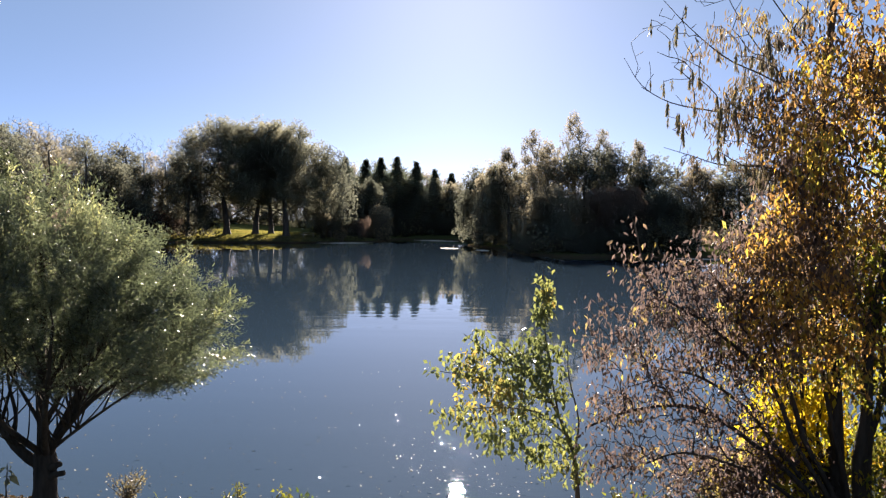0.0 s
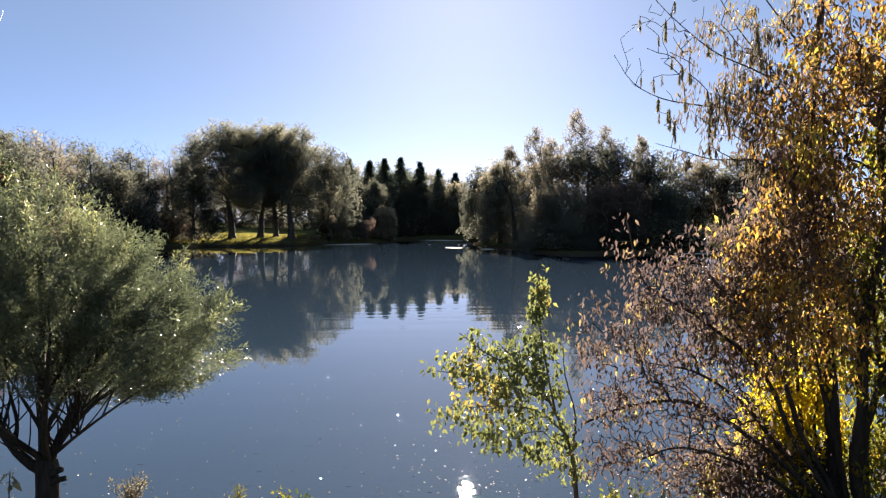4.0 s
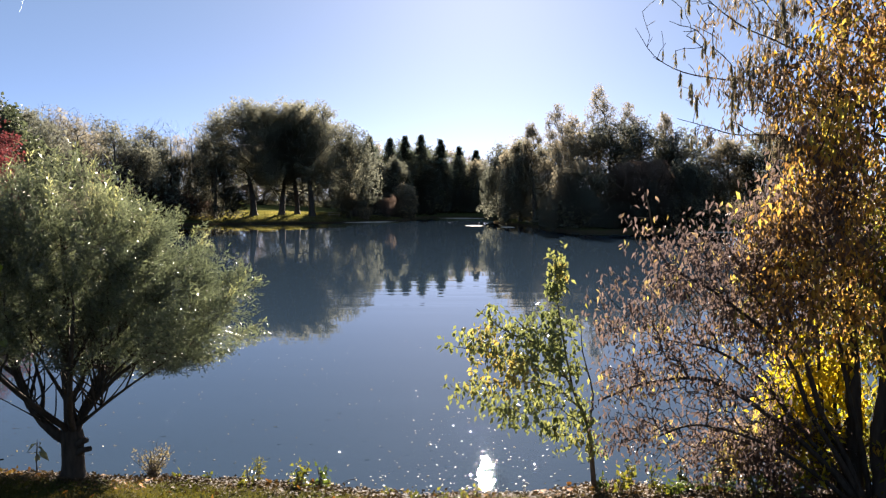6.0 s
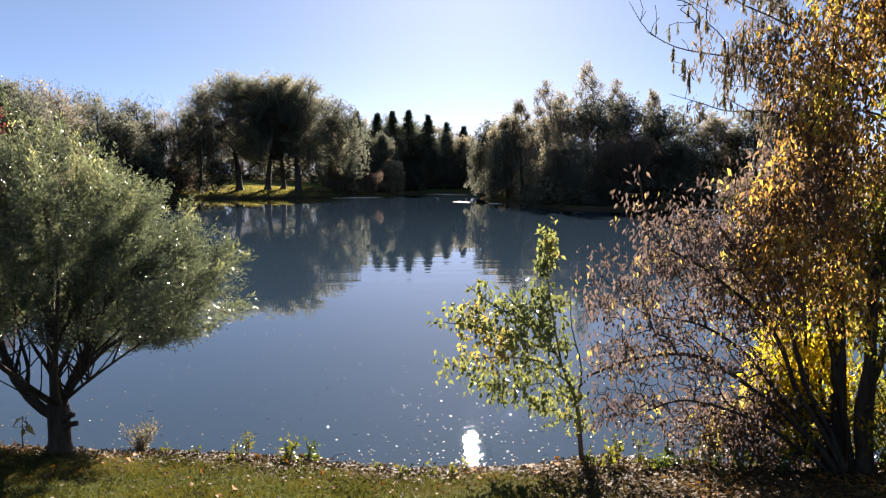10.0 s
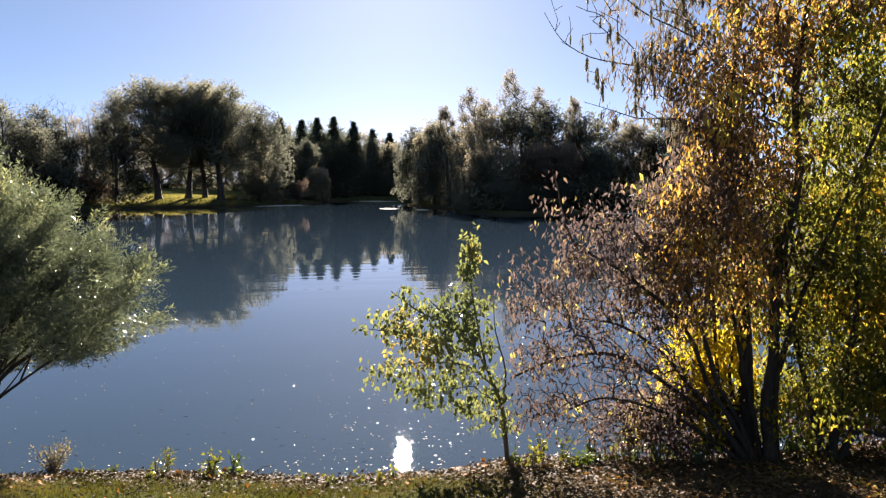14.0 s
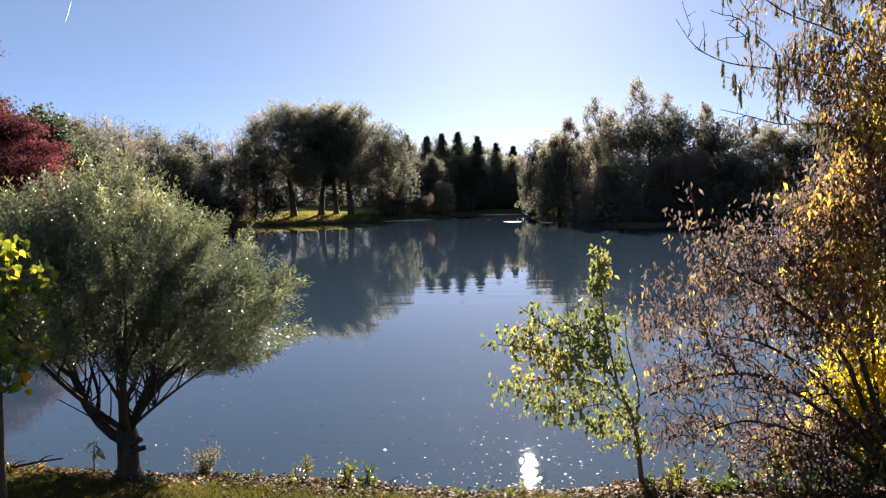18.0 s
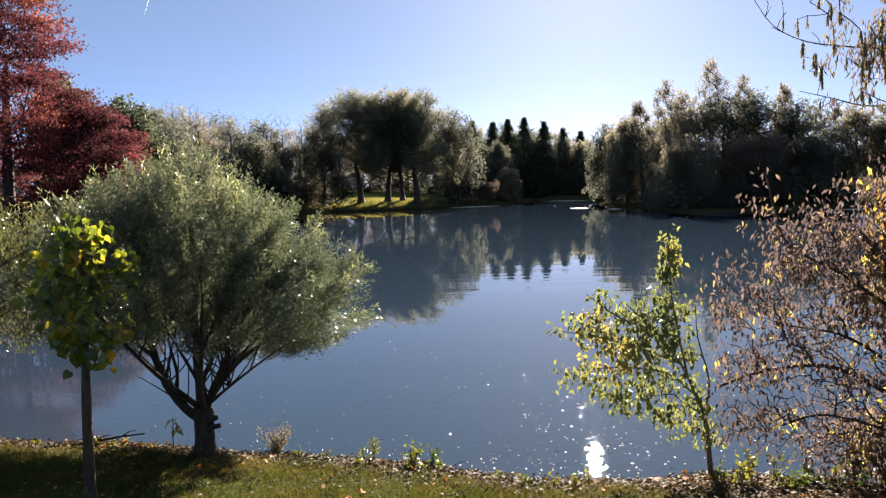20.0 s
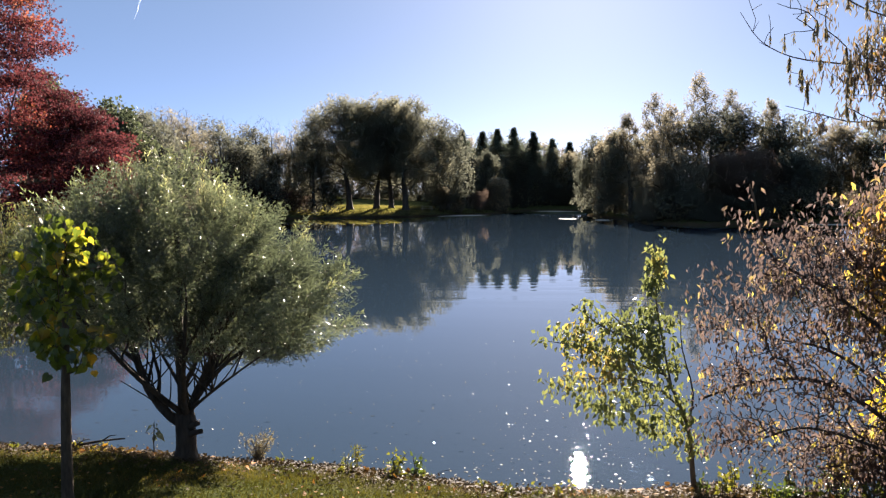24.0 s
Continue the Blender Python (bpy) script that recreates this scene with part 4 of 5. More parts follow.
# ---- near bank: pollard willow ----
def near_willow():
    rng = np.random.default_rng(301)
    x, y = -3.57, 6.55
    z = ground_z(x, y) - 0.04
    t = root("willow_tree", (x, y, z), "low round willow with silvery green leaves on the bank", "tree")
    trunk = smooth_line([(0, 0, 0), (0.01, 0, 0.2), (0.0, 0.02, 0.42), (-0.02, 0.03, 0.62)], 10)
    r0 = np.array([0.16, 0.122, 0.104, 0.099, 0.097, 0.099, 0.102, 0.095, 0.075, 0.045])
    part("trunk", arr_mesh("trunk", *sweep(trunk, r0, 14, 0.035, rng), BARK, True), t)
    b = Boughs().stem(trunk, r0)
    top = len(trunk) - 1
    arms = [[(0, 0.02, 0.38), (-0.19, 0.0, 0.52), (-0.4, 0.05, 0.74), (-0.56, 0.1, 1.05), (-0.7, 0.1, 1.5), (-0.9, 0.15, 2.0)],
            [(-0.01, 0.02, 0.4), (-0.03, 0.05, 0.7), (-0.05, 0.05, 0.95), (-0.07, 0.1, 1.4), (-0.05, 0.1, 2.0), (-0.1, 0.1, 2.6)],
            [(0.02, 0.02, 0.42), (0.11, 0.0, 0.62), (0.32, -0.1, 0.86), (0.6, -0.15, 1.12), (1.05, -0.1, 1.4)],
            [(0.03, 0.03, 0.52), (0.14, 0.15, 0.85), (0.32, 0.3, 1.3), (0.5, 0.4, 1.8), (0.6, 0.4, 2.2)],
            [(-0.03, 0.03, 0.5), (-0.18, 0.3, 0.8), (-0.35, 0.6, 1.3), (-0.5, 0.8, 1.9)],
            [(0, 0, 0.5), (-0.1, -0.25, 0.75), (-0.3, -0.55, 1.15), (-0.6, -0.8, 1.7)],
            [(0.02, 0, 0.5), (0.15, -0.28, 0.8), (0.35, -0.6, 1.25), (0.5, -0.8, 1.8)],
            [(-0.3, 0.03, 0.62), (-0.28, 0.05, 0.85), (-0.32, 0.0, 1.2), (-0.3, -0.1, 1.7)],
            [(-0.42, 0.06, 0.76), (-0.35, 0.05, 1.0), (-0.22, 0.0, 1.4)],
            [(-0.04, 0.05, 0.75), (-0.18, 0.0, 1.05), (-0.35, -0.1, 1.45)],
            [(-0.04, 0.05, 0.7), (0.12, 0.0, 0.98), (0.3, -0.1, 1.2), (0.6, -0.2, 1.5)],
            [(0.3, -0.08, 0.84), (0.34, -0.1, 1.1), (0.3, -0.15, 1.5)],
            [(-0.55, 0.1, 1.0), (-0.78, 0.1, 1.2), (-1.05, 0.1, 1.6)],
            [(-0.06, 0.06, 1.0), (0.1, 0.1, 1.3), (0.3, 0.1, 1.7)],
            [(0.05, 0.02, 0.58), (0.25, -0.05, 0.85), (0.55, -0.1, 1.15), (0.85, -0.1, 1.45)],
            [(0.08, 0.0, 0.56), (0.42, -0.1, 0.82), (0.85, -0.15, 1.12), (1.25, -0.1, 1.36)],
            [(-0.12, 0.02, 0.47), (-0.3, -0.04, 0.68), (-0.44, 0.0, 1.0), (-0.52, 0.0, 1.4)],
            [(-0.62, 0.1, 1.25), (-0.9, 0.5, 1.45), (-1.3, 0.9, 1.55), (-1.9, 1.2, 1.5)]]
    thick = [0.055, 0.06, 0.036, 0.036, 0.04, 0.035, 0.035, 0.022, 0.02, 0.022, 0.022, 0.018, 0.025, 0.025, 0.018, 0.017, 0.02, 0.02]
    for pts, r in zip(arms, thick):
        line = smooth_line(pts, 16)
        rr = np.linspace(r, r * 0.3, 16)
        part("limb", arr_mesh("limb", *sweep(line, rr, 8, 0.05, rng), BARK, True), t)
        b.stem(line[1:], rr[1:], top)
    for k in range(46):
        a0 = arms[(0, 0, 1, 2, 3, 14, 15, 16)[int(rng.integers(0, 8))]]
        q = smooth_line(a0, 16)[int(rng.integers(3, 9))]
        side = rng.normal(size=3) * [0.3, 0.3, 0.1] + [0, 0, 0.5]
        line = smooth_line([q, q + side * 0.5 + rng.normal(size=3) * 0.03, q + side * 1.1 + [0, 0, 0.1]], 9)
        rr = np.linspace(0.01, 0.004, 9)
        part("branch", arr_mesh("branch", *sweep(line, rr, 6, 0.04, rng), BARK, True), t)
    for h, s in ((0.42, 0.12), (0.34, 0.15)):
        part("stub", arr_mesh("stub", *sweep([(0.08, -0.03, h - 0.03), (0.13, -0.05, h), (s + 0.06, -0.06, h + 0.02), (s + 0.065, -0.06, h + 0.021)], [0.04, 0.03, 0.026, 0.001], 7, 0.08, rng), BARK, True), t, "broken branch stub")
    rows = [(0.05, 0.1, 1.8, 1.3, 1.15, 0.85), (-0.1, 0.1, 2.3, 0.9, 0.85, 0.68), (0.95, 0.0, 1.6, 0.78, 0.8, 0.55), (-0.85, 0.0, 1.85, 0.75, 0.8, 0.8), (0.72, 0.1, 1.78, 0.62, 0.6, 0.42),
            (0.3, -0.2, 2.05, 0.72, 0.8, 0.6), (-0.5, -0.5, 1.95, 0.75, 0.6, 0.75), (1.3, 0.0, 1.4, 0.42, 0.5, 0.36), (-0.1, 1.3, 1.35, 1.1, 0.7, 0.65), (-1.0, 1.0, 1.5, 0.8, 0.7, 0.75), (-0.3, 1.8, 0.95, 0.9, 0.45, 0.35), (-1.3, 1.5, 1.05, 0.7, 0.5, 0.4), (-1.9, 1.2, 1.35, 0.6, 0.6, 0.6), (-0.5, 1.5, 1.2, 0.9, 0.5, 0.5), (-1.25, 0.1, 2.15, 0.4, 0.4, 0.4), (-0.45, 0.0, 2.6, 0.5, 0.4, 0.3)]
    aim = in_lobes(rng, rows, 1400, 0.55)
    aim = aim[aim[:, 2] > np.where(aim[:, 1] > 1.0, 0.62, 1.2 - 0.06 * np.abs(aim[:, 0]))]
    behind = in_lobes(rng, [(-0.2, 1.5, 1.15, 1.0, 0.6, 0.5), (-1.3, 1.4, 1.2, 0.9, 0.6, 0.55)], 330, 0.0)
    aim = np.vstack([aim, behind[behind[:, 2] > 0.62]])
    aim = aim[(aim[:, 0] > -0.8) | (aim[:, 2] > 1.0)]
    b.reach(rng, aim, seg=0.13, rise=0.1, pull=0.25, skip=top + 3, tip=0.0035)
    b.limbs(t, BARK, big=70)
    out = unit(aim - [0, 0, 1.2])
    shoots = []
    for s in np.linspace(-0.16, 0.3, 13):
        shoots.append(aim + out * s * [0.6, 0.6, 0.4] + [0, 0, 0.16 * s])
    at = np.concatenate(shoots)
    at = np.repeat(at, 10, 0) + rng.normal(size=(len(at) * 10, 3)) * 0.034
    ax = leaf_axes(rng, len(at), 0.05, 0.1)
    along = unit(ax[:, :, 1] + 0.7 * np.repeat(np.tile(out, (13, 1)), 10, 0) + [0, 0, 0.25])
    up = unit(ax[:, :, 2] - (ax[:, :, 2] * along).sum(1, keepdims=True) * along)
    ax = np.stack([np.cross(along, up), along, up], -1)
    part("crown", arr_mesh("crown", *scatter(LANCE, at, ax, 0.036 + 0.026 * rng.random(len(at))), L_WILLOW), t, kind="stuff")
    # outermost boughs carry shoots, their leaves coloured as a sunlit rim
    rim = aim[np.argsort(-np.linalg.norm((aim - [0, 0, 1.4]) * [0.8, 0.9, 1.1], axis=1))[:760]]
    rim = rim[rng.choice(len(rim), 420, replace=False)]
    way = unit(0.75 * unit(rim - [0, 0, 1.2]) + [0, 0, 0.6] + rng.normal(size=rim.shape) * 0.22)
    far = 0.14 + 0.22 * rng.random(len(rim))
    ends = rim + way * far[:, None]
    part("new_growth", arr_mesh("new_growth", *tubes(rim, ends, np.full(len(rim), 0.004), np.full(len(rim), 0.0015), 3), BARK_YOUNG), t, "thin upright leafy shoots", kind="stuff")
    f = rng.random((len(rim), 28))
    at = (rim[:, None] + (ends - rim)[:, None] * f[..., None]).reshape(-1, 3) + rng.normal(size=(len(rim) * 28, 3)) * 0.008
    ax = leaf_axes(rng, len(at), 0.05, 0.1)
    along = unit(0.75 * ax[:, :, 1] + 0.9 * np.repeat(way, 28, 0))
    up = unit(ax[:, :, 2] - (ax[:, :, 2] * along).sum(1, keepdims=True) * along)
    part("lit_rim_foliage", arr_mesh("lit_rim_foliage", *scatter(LANCE, at, np.stack([np.cross(along, up), along, up], -1), 0.036 + 0.022 * rng.random(len(at))), L_WILLOW_LIT), t, kind="stuff")


near_willow()


def put_leaves(rng, thing, me, at, ax, size):
    for p, a, s in zip(at, ax, size):
        ob = part("leaf", me, thing)
        ob.matrix_local = Matrix.Translation(p) @ Matrix([[*row] for row in a]).to_4x4() @ Matrix.Diagonal((s, s, s, 1))


def young_linden():
    rng = np.random.default_rng(311)
    x, y = -3.62, 4.85
    z = ground_z(x, y) - 0.03
    t = root("linden_sapling", (x, y, z), "young broad-leaved tree with backlit green and yellow leaves", "tree")
    line = smooth_line([(0, 0, 0), (0.015, 0, 0.6), (0.035, 0.01, 1.2), (0.05, 0.02, 1.75), (0.07, 0.02, 2.2)], 22)
    r0 = np.linspace(0.046, 0.012, 22)
    r0[0] = 0.06
    part("trunk", arr_mesh("trunk", *sweep(line, r0, 12, 0.03, rng), BARK_BROWN, True), t)
    rows = [(0.03, 0, 1.75, 0.3, 0.3, 0.48), (0.22, 0.05, 1.95, 0.22, 0.25, 0.25), (-0.14, 0, 1.6, 0.22, 0.22, 0.35), (0.2, 0, 1.42, 0.2, 0.22, 0.22), (0.07, 0, 2.15, 0.2, 0.2, 0.16), (-0.08, 0, 1.3, 0.2, 0.2, 0.2), (0.1, 0, 1.25, 0.24, 0.2, 0.16)]
    aim = in_lobes(rng, rows, 125, 0.45)
    b = Boughs().stem(line, r0).reach(rng, aim, seg=0.08, rise=0.15, skip=9, tip=0.0025)
    holder = b.limbs(t, BARK_BROWN, big=18)
    at = tufts(rng, aim, 3, 0.05)[:298]
    me = arr_mesh("leaf", *HEART, L_LINDEN)
    put_leaves(rng, holder, me, at, leaf_axes(rng, len(at), 0.9, 0.0), 0.055 + 0.045 * rng.random(len(at)))
    # inner shade of the crown put into a darker leaf colour for these fillers
    rest = leaf_mat("broad_leaves_shaded", [(0.0, (0.028, 0.046, 0.014)), (0.55, (0.055, 0.085, 0.02)), (0.85, (0.1, 0.13, 0.026)), (1.0, (0.22, 0.15, 0.026))], 0.5, 0.32, False, 1.5, 3.0)
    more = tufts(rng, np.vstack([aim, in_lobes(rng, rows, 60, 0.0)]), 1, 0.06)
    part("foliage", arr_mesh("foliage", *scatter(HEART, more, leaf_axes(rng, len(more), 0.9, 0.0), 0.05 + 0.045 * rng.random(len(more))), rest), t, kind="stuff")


young_linden()


def cherry_sapling():
    rng = np.random.default_rng(321)
    x, y = 1.33, 6.6
    z = ground_z(x, y) - 0.03
    t = root("cherry_sapling", (x, y, z), "slender leaning sapling with drooping yellow-green leaves at the shore", "tree")
    line = smooth_line([(0, 0, 0), (-0.03, 0, 0.33), (-0.07, 0.02, 0.62), (-0.26, 0.05, 1.05), (-0.5, 0.05, 1.36), (-0.74, 0.05, 1.6)], 26)
    r0 = np.linspace(0.026, 0.005, 26)
    part("trunk", arr_mesh("trunk", *sweep(line, r0, 9, 0.04, rng), BARK_YOUNG, True), t)
    b = Boughs().stem(line, r0)
    for pts in ([(-0.2, 0.04, 0.93), (-0.27, 0.08, 1.3), (-0.34, 0.1, 1.75), (-0.36, 0.1, 2.3)], [(-0.26, 0.05, 1.05), (-0.6, 0.05, 1.18), (-1.0, 0.0, 1.3), (-1.38, 0.0, 1.36)],
                [(-0.12, 0.03, 0.75), (-0.4, 0.0, 0.98), (-0.8, 0.0, 1.02), (-1.2, 0.0, 0.98)], [(-0.06, 0.02, 0.6), (-0.02, 0.0, 0.9), (-0.12, 0.0, 1.3), (-0.14, 0, 1.6)], [(-0.5, 0.05, 1.36), (-0.8, 0.0, 1.48), (-1.1, 0.0, 1.7)]):
        l2 = smooth_line(pts, 10)
        rr = np.linspace(0.011, 0.003, 10)
        part("limb", arr_mesh("limb", *sweep(l2, rr, 6, 0.04, rng), BARK_YOUNG, True), t)
        b.stem(l2[1:], rr[1:], 9)
    rows = [(-0.75, 0, 1.36, 0.4, 0.3, 0.28), (-0.42, 0.05, 1.45, 0.26, 0.28, 0.3), (-1.1, 0, 1.34, 0.26, 0.22, 0.22), (-0.7, 0, 1.02, 0.42, 0.3, 0.28), (-0.36, 0, 1.1, 0.25, 0.25, 0.3), (-0.85, 0, 0.78, 0.25, 0.2, 0.22),
            (-1.0, 0, 1.62, 0.13, 0.12, 0.14), (-0.18, 0, 1.38, 0.12, 0.12, 0.25), (-0.13, 0, 0.72, 0.12, 0.12, 0.28), (-1.2, 0, 0.98, 0.18, 0.15, 0.12), (-0.45, 0, 0.72, 0.2, 0.15, 0.2), (-0.26, 0, 0.6, 0.22, 0.15, 0.2), (-0.02, 0, 0.52, 0.14, 0.12, 0.22)]
    aim = np.vstack([in_lobes(rng, rows, 215, 0.2), in_lobes(rng, [(-0.35, 0.1, 2.02, 0.06, 0.06, 0.3)], 20, 0)])
    b.reach(rng, aim, seg=0.08, rise=0.12, skip=9, tip=0.002)
    holder = b.limbs(t, BARK_YOUNG, big=20)
    me = arr_mesh("leaf", *OVATE, L_SAPLING)
    at = tufts(rng, aim[rng.random(len(aim)) < 0.7], 2, 0.04)
    put_leaves(rng, holder, me, at, leaf_axes(rng, len(at), 0.9, 0.1), 0.06 + 0.03 * rng.random(len(at)))
    more = tufts(rng, aim, 11, (0.055, 0.055, 0.06))
    L2 = leaf_mat("sapling_leaves_rest", [(0.0, (0.07, 0.095, 0.052)), (0.65, (0.115, 0.145, 0.074)), (0.93, (0.175, 0.195, 0.088)), (1.0, (0.24, 0.2, 0.075))], 0.5, 0.4, warm=1.3, cool=0.65)
    part("foliage", arr_mesh("foliage", *scatter(OVATE, more, leaf_axes(rng, len(more), 0.9, 0.1), 0.05 + 0.03 * rng.random(len(more))), L2), t, kind="stuff")


cherry_sapling()


# ---- near bank: the tangle of trees and shrubs ----
def stemmed(name, base, label, stems, rows, n_aim, mat, per, spread, leaf, seed, shape=LEAFLET, hang=0.6, inner=0.35, category="tree", singles=0, single_mat=None, pull=0.3, seg=0.14, keep=None, bark=None, bare=0, bare_rows=None, foot=(0.0, 0.0)):
    rng = np.random.default_rng(seed)
    leaf, hang = leaf * 1.18, hang * 1.5
    x, y = base
    z = ground_z(x, y) - 0.05
    t = root(name, (x, y, z), label, category)
    bark = bark or BARK
    b = Boughs()
    for pts, r in stems:
        n = 6 * len(pts)
        line = smooth_line(pts, n)
        near = np.clip(1 - line[:, 2] / 0.8, 0, 1)
        line[:, 0] += foot[0] * near
        line[:, 1] += foot[1] * near
        rr = np.linspace(r, r * 0.3, n)
        rr[0] *= 1.25
        part("stem", arr_mesh("stem", *sweep(line, rr, 10, 0.1, rng), bark, True), t)
        b.stem(line, rr)
    aim = in_lobes(rng, rows, n_aim, inner)
    if keep:
        aim = aim[keep(aim)]
    both = np.vstack([aim, in_lobes(rng, bare_rows or rows, bare, 0.0)]) if bare else aim
    b.reach(rng, both, seg=seg, rise=0.08, pull=pull, skip=0, tip=0.003)
    holder = b.limbs(t, bark, big=60)
    at = tufts(rng, aim, per, spread)
    if keep:
        at = at[keep(at)]
    part("foliage", arr_mesh("foliage", *scatter(shape, at, leaf_axes(rng, len(at), hang, 0.1), leaf * (0.65 + 0.7 * rng.random(len(at)))), mat), t, kind="stuff")
    if singles:
        me = arr_mesh("leaf", *shape, single_mat)
        pick = at[rng.choice(len(at), singles, replace=False)] + rng.normal(size=(singles, 3)) * 0.03
        put_leaves(rng, holder, me, pick, leaf_axes(rng, singles, hang, 0.1), leaf * (0.85 + 0.45 * rng.random(singles)))
    return t


# tall tree in yellow and russet leaf; places are relative to its foot
stemmed("autumn_tree", (3.55, 6.05), "multi-stemmed tree in yellow, orange and brown autumn leaf", [
    ([(0, 0, 0), (0.02, 0, 0.5), (0.1, 0.0, 1.0), (0.08, -0.05, 1.8), (0.22, -0.1, 2.6), (0.1, -0.2, 3.4), (0.2, -0.3, 4.6)], 0.065),
    ([(-0.08, 0.03, 0), (-0.1, 0.05, 0.6), (-0.22, 0.1, 1.3), (-0.45, 0.0, 2.0), (-0.9, -0.2, 2.5)], 0.026),
    ([(0.06, 0.02, 0), (0.12, 0.0, 0.7), (0.3, -0.1, 1.6), (0.6, -0.3, 2.6), (0.9, -0.5, 3.6)], 0.035)],
    [(-0.72, -0.3, 2.15, 0.5, 0.45, 0.45), (-0.5, -0.2, 1.75, 0.58, 0.45, 0.45), (-0.35, -0.2, 3.55, 0.7, 0.6, 0.55), (0.1, -0.3, 4.2, 0.8, 0.7, 0.6), (-0.3, 0.0, 2.75, 0.6, 0.5, 0.45), (0.5, -0.6, 4.6, 0.8, 0.6, 0.5)],
    460, L_AUTUMN, 27, 0.09, 0.056, 401, hang=0.7, foot=(0.12, 0.0), singles=280, single_mat=L_AUTUMN_ONE, bare=160)
stemmed("green_gold_shrub", (4.25, 6.05), "tall shrub in green and yellow leaf with light through it", [
    ([(0, 0, 0), (0.05, 0.0, 0.6), (0.15, -0.05, 1.4), (0.1, -0.1, 2.4), (0.2, -0.2, 3.4)], 0.05),
    ([(0.08, 0, 0), (0.3, -0.05, 0.6), (0.6, -0.2, 1.3), (0.9, -0.4, 2.2)], 0.04),
    ([(-0.06, 0, 0), (-0.2, 0.1, 0.7), (-0.35, 0.2, 1.5), (-0.4, 0.2, 2.4)], 0.035)],
    [(0.1, 0.1, 1.3, 0.8, 0.5, 0.7), (0.9, -0.2, 1.2, 0.8, 0.6, 0.8), (0.2, 0, 2.4, 0.9, 0.6, 0.8), (1.1, -0.3, 2.5, 0.8, 0.6, 0.9), (0.4, -0.1, 3.5, 0.8, 0.6, 0.7), (1.7, -0.5, 1.4, 0.8, 0.7, 1.0), (-0.4, 0.3, 2.0, 0.5, 0.4, 0.7), (1.6, -0.6, 3.2, 0.7, 0.6, 0.8), (0.2, -0.5, 3.9, 0.85, 0.6, 0.7), (-0.2, -0.3, 3.1, 0.6, 0.4, 0.5), (0.8, -0.7, 3.0, 0.8, 0.5, 0.8), (-0.25, -0.3, 2.2, 0.55, 0.35, 0.6), (0.5, -0.5, 1.7, 0.8, 0.4, 0.7), (0.5, -0.25, 0.75, 0.7, 0.35, 0.45), (-0.3, -0.35, 1.1, 0.45, 0.25, 0.6), (1.2, -0.5, 0.7, 0.6, 0.4, 0.5), (0.3, 0.5, 1.0, 0.9, 0.4, 0.8), (-0.2, 0.5, 1.9, 0.8, 0.4, 0.8), (0.9, 0.5, 1.9, 0.9, 0.4, 0.9), (0.4, 0.5, 3.0, 0.9, 0.4, 0.8), (-0.55, -0.35, 0.55, 0.3, 0.15, 0.35), (0.0, -0.6, 4.6, 0.55, 0.4, 0.5), (0.7, -0.7, 4.5, 0.7, 0.4, 0.6)],
    1230, L_GREENGOLD, 38, 0.09, 0.057, 402, hang=0.6, category="shrub", singles=290, single_mat=L_GREENGOLD_ONE)
stemmed("gold_shrub", (3.2, 6.45), "low shrub with bright sunlit golden leaves", [
    ([(0, 0, 0), (0.02, 0.02, 0.5), (-0.05, 0.05, 1.1), (-0.1, 0.1, 1.7)], 0.025),
    ([(0.04, 0, 0), (0.15, 0.05, 0.6), (0.2, 0.1, 1.3)], 0.02)],
    [(0.05, 0.05, 1.3, 0.36, 0.35, 0.42), (-0.12, 0, 0.85, 0.33, 0.3, 0.32), (0.25, 0.05, 0.9, 0.28, 0.3, 0.4), (-0.05, -0.25, 0.5, 0.24, 0.15, 0.28)],
    150, L_GOLD, 18, 0.08, 0.07, 403, hang=0.5, category="shrub", foot=(0.3, -0.15), singles=150, single_mat=L_GOLD_ONE)
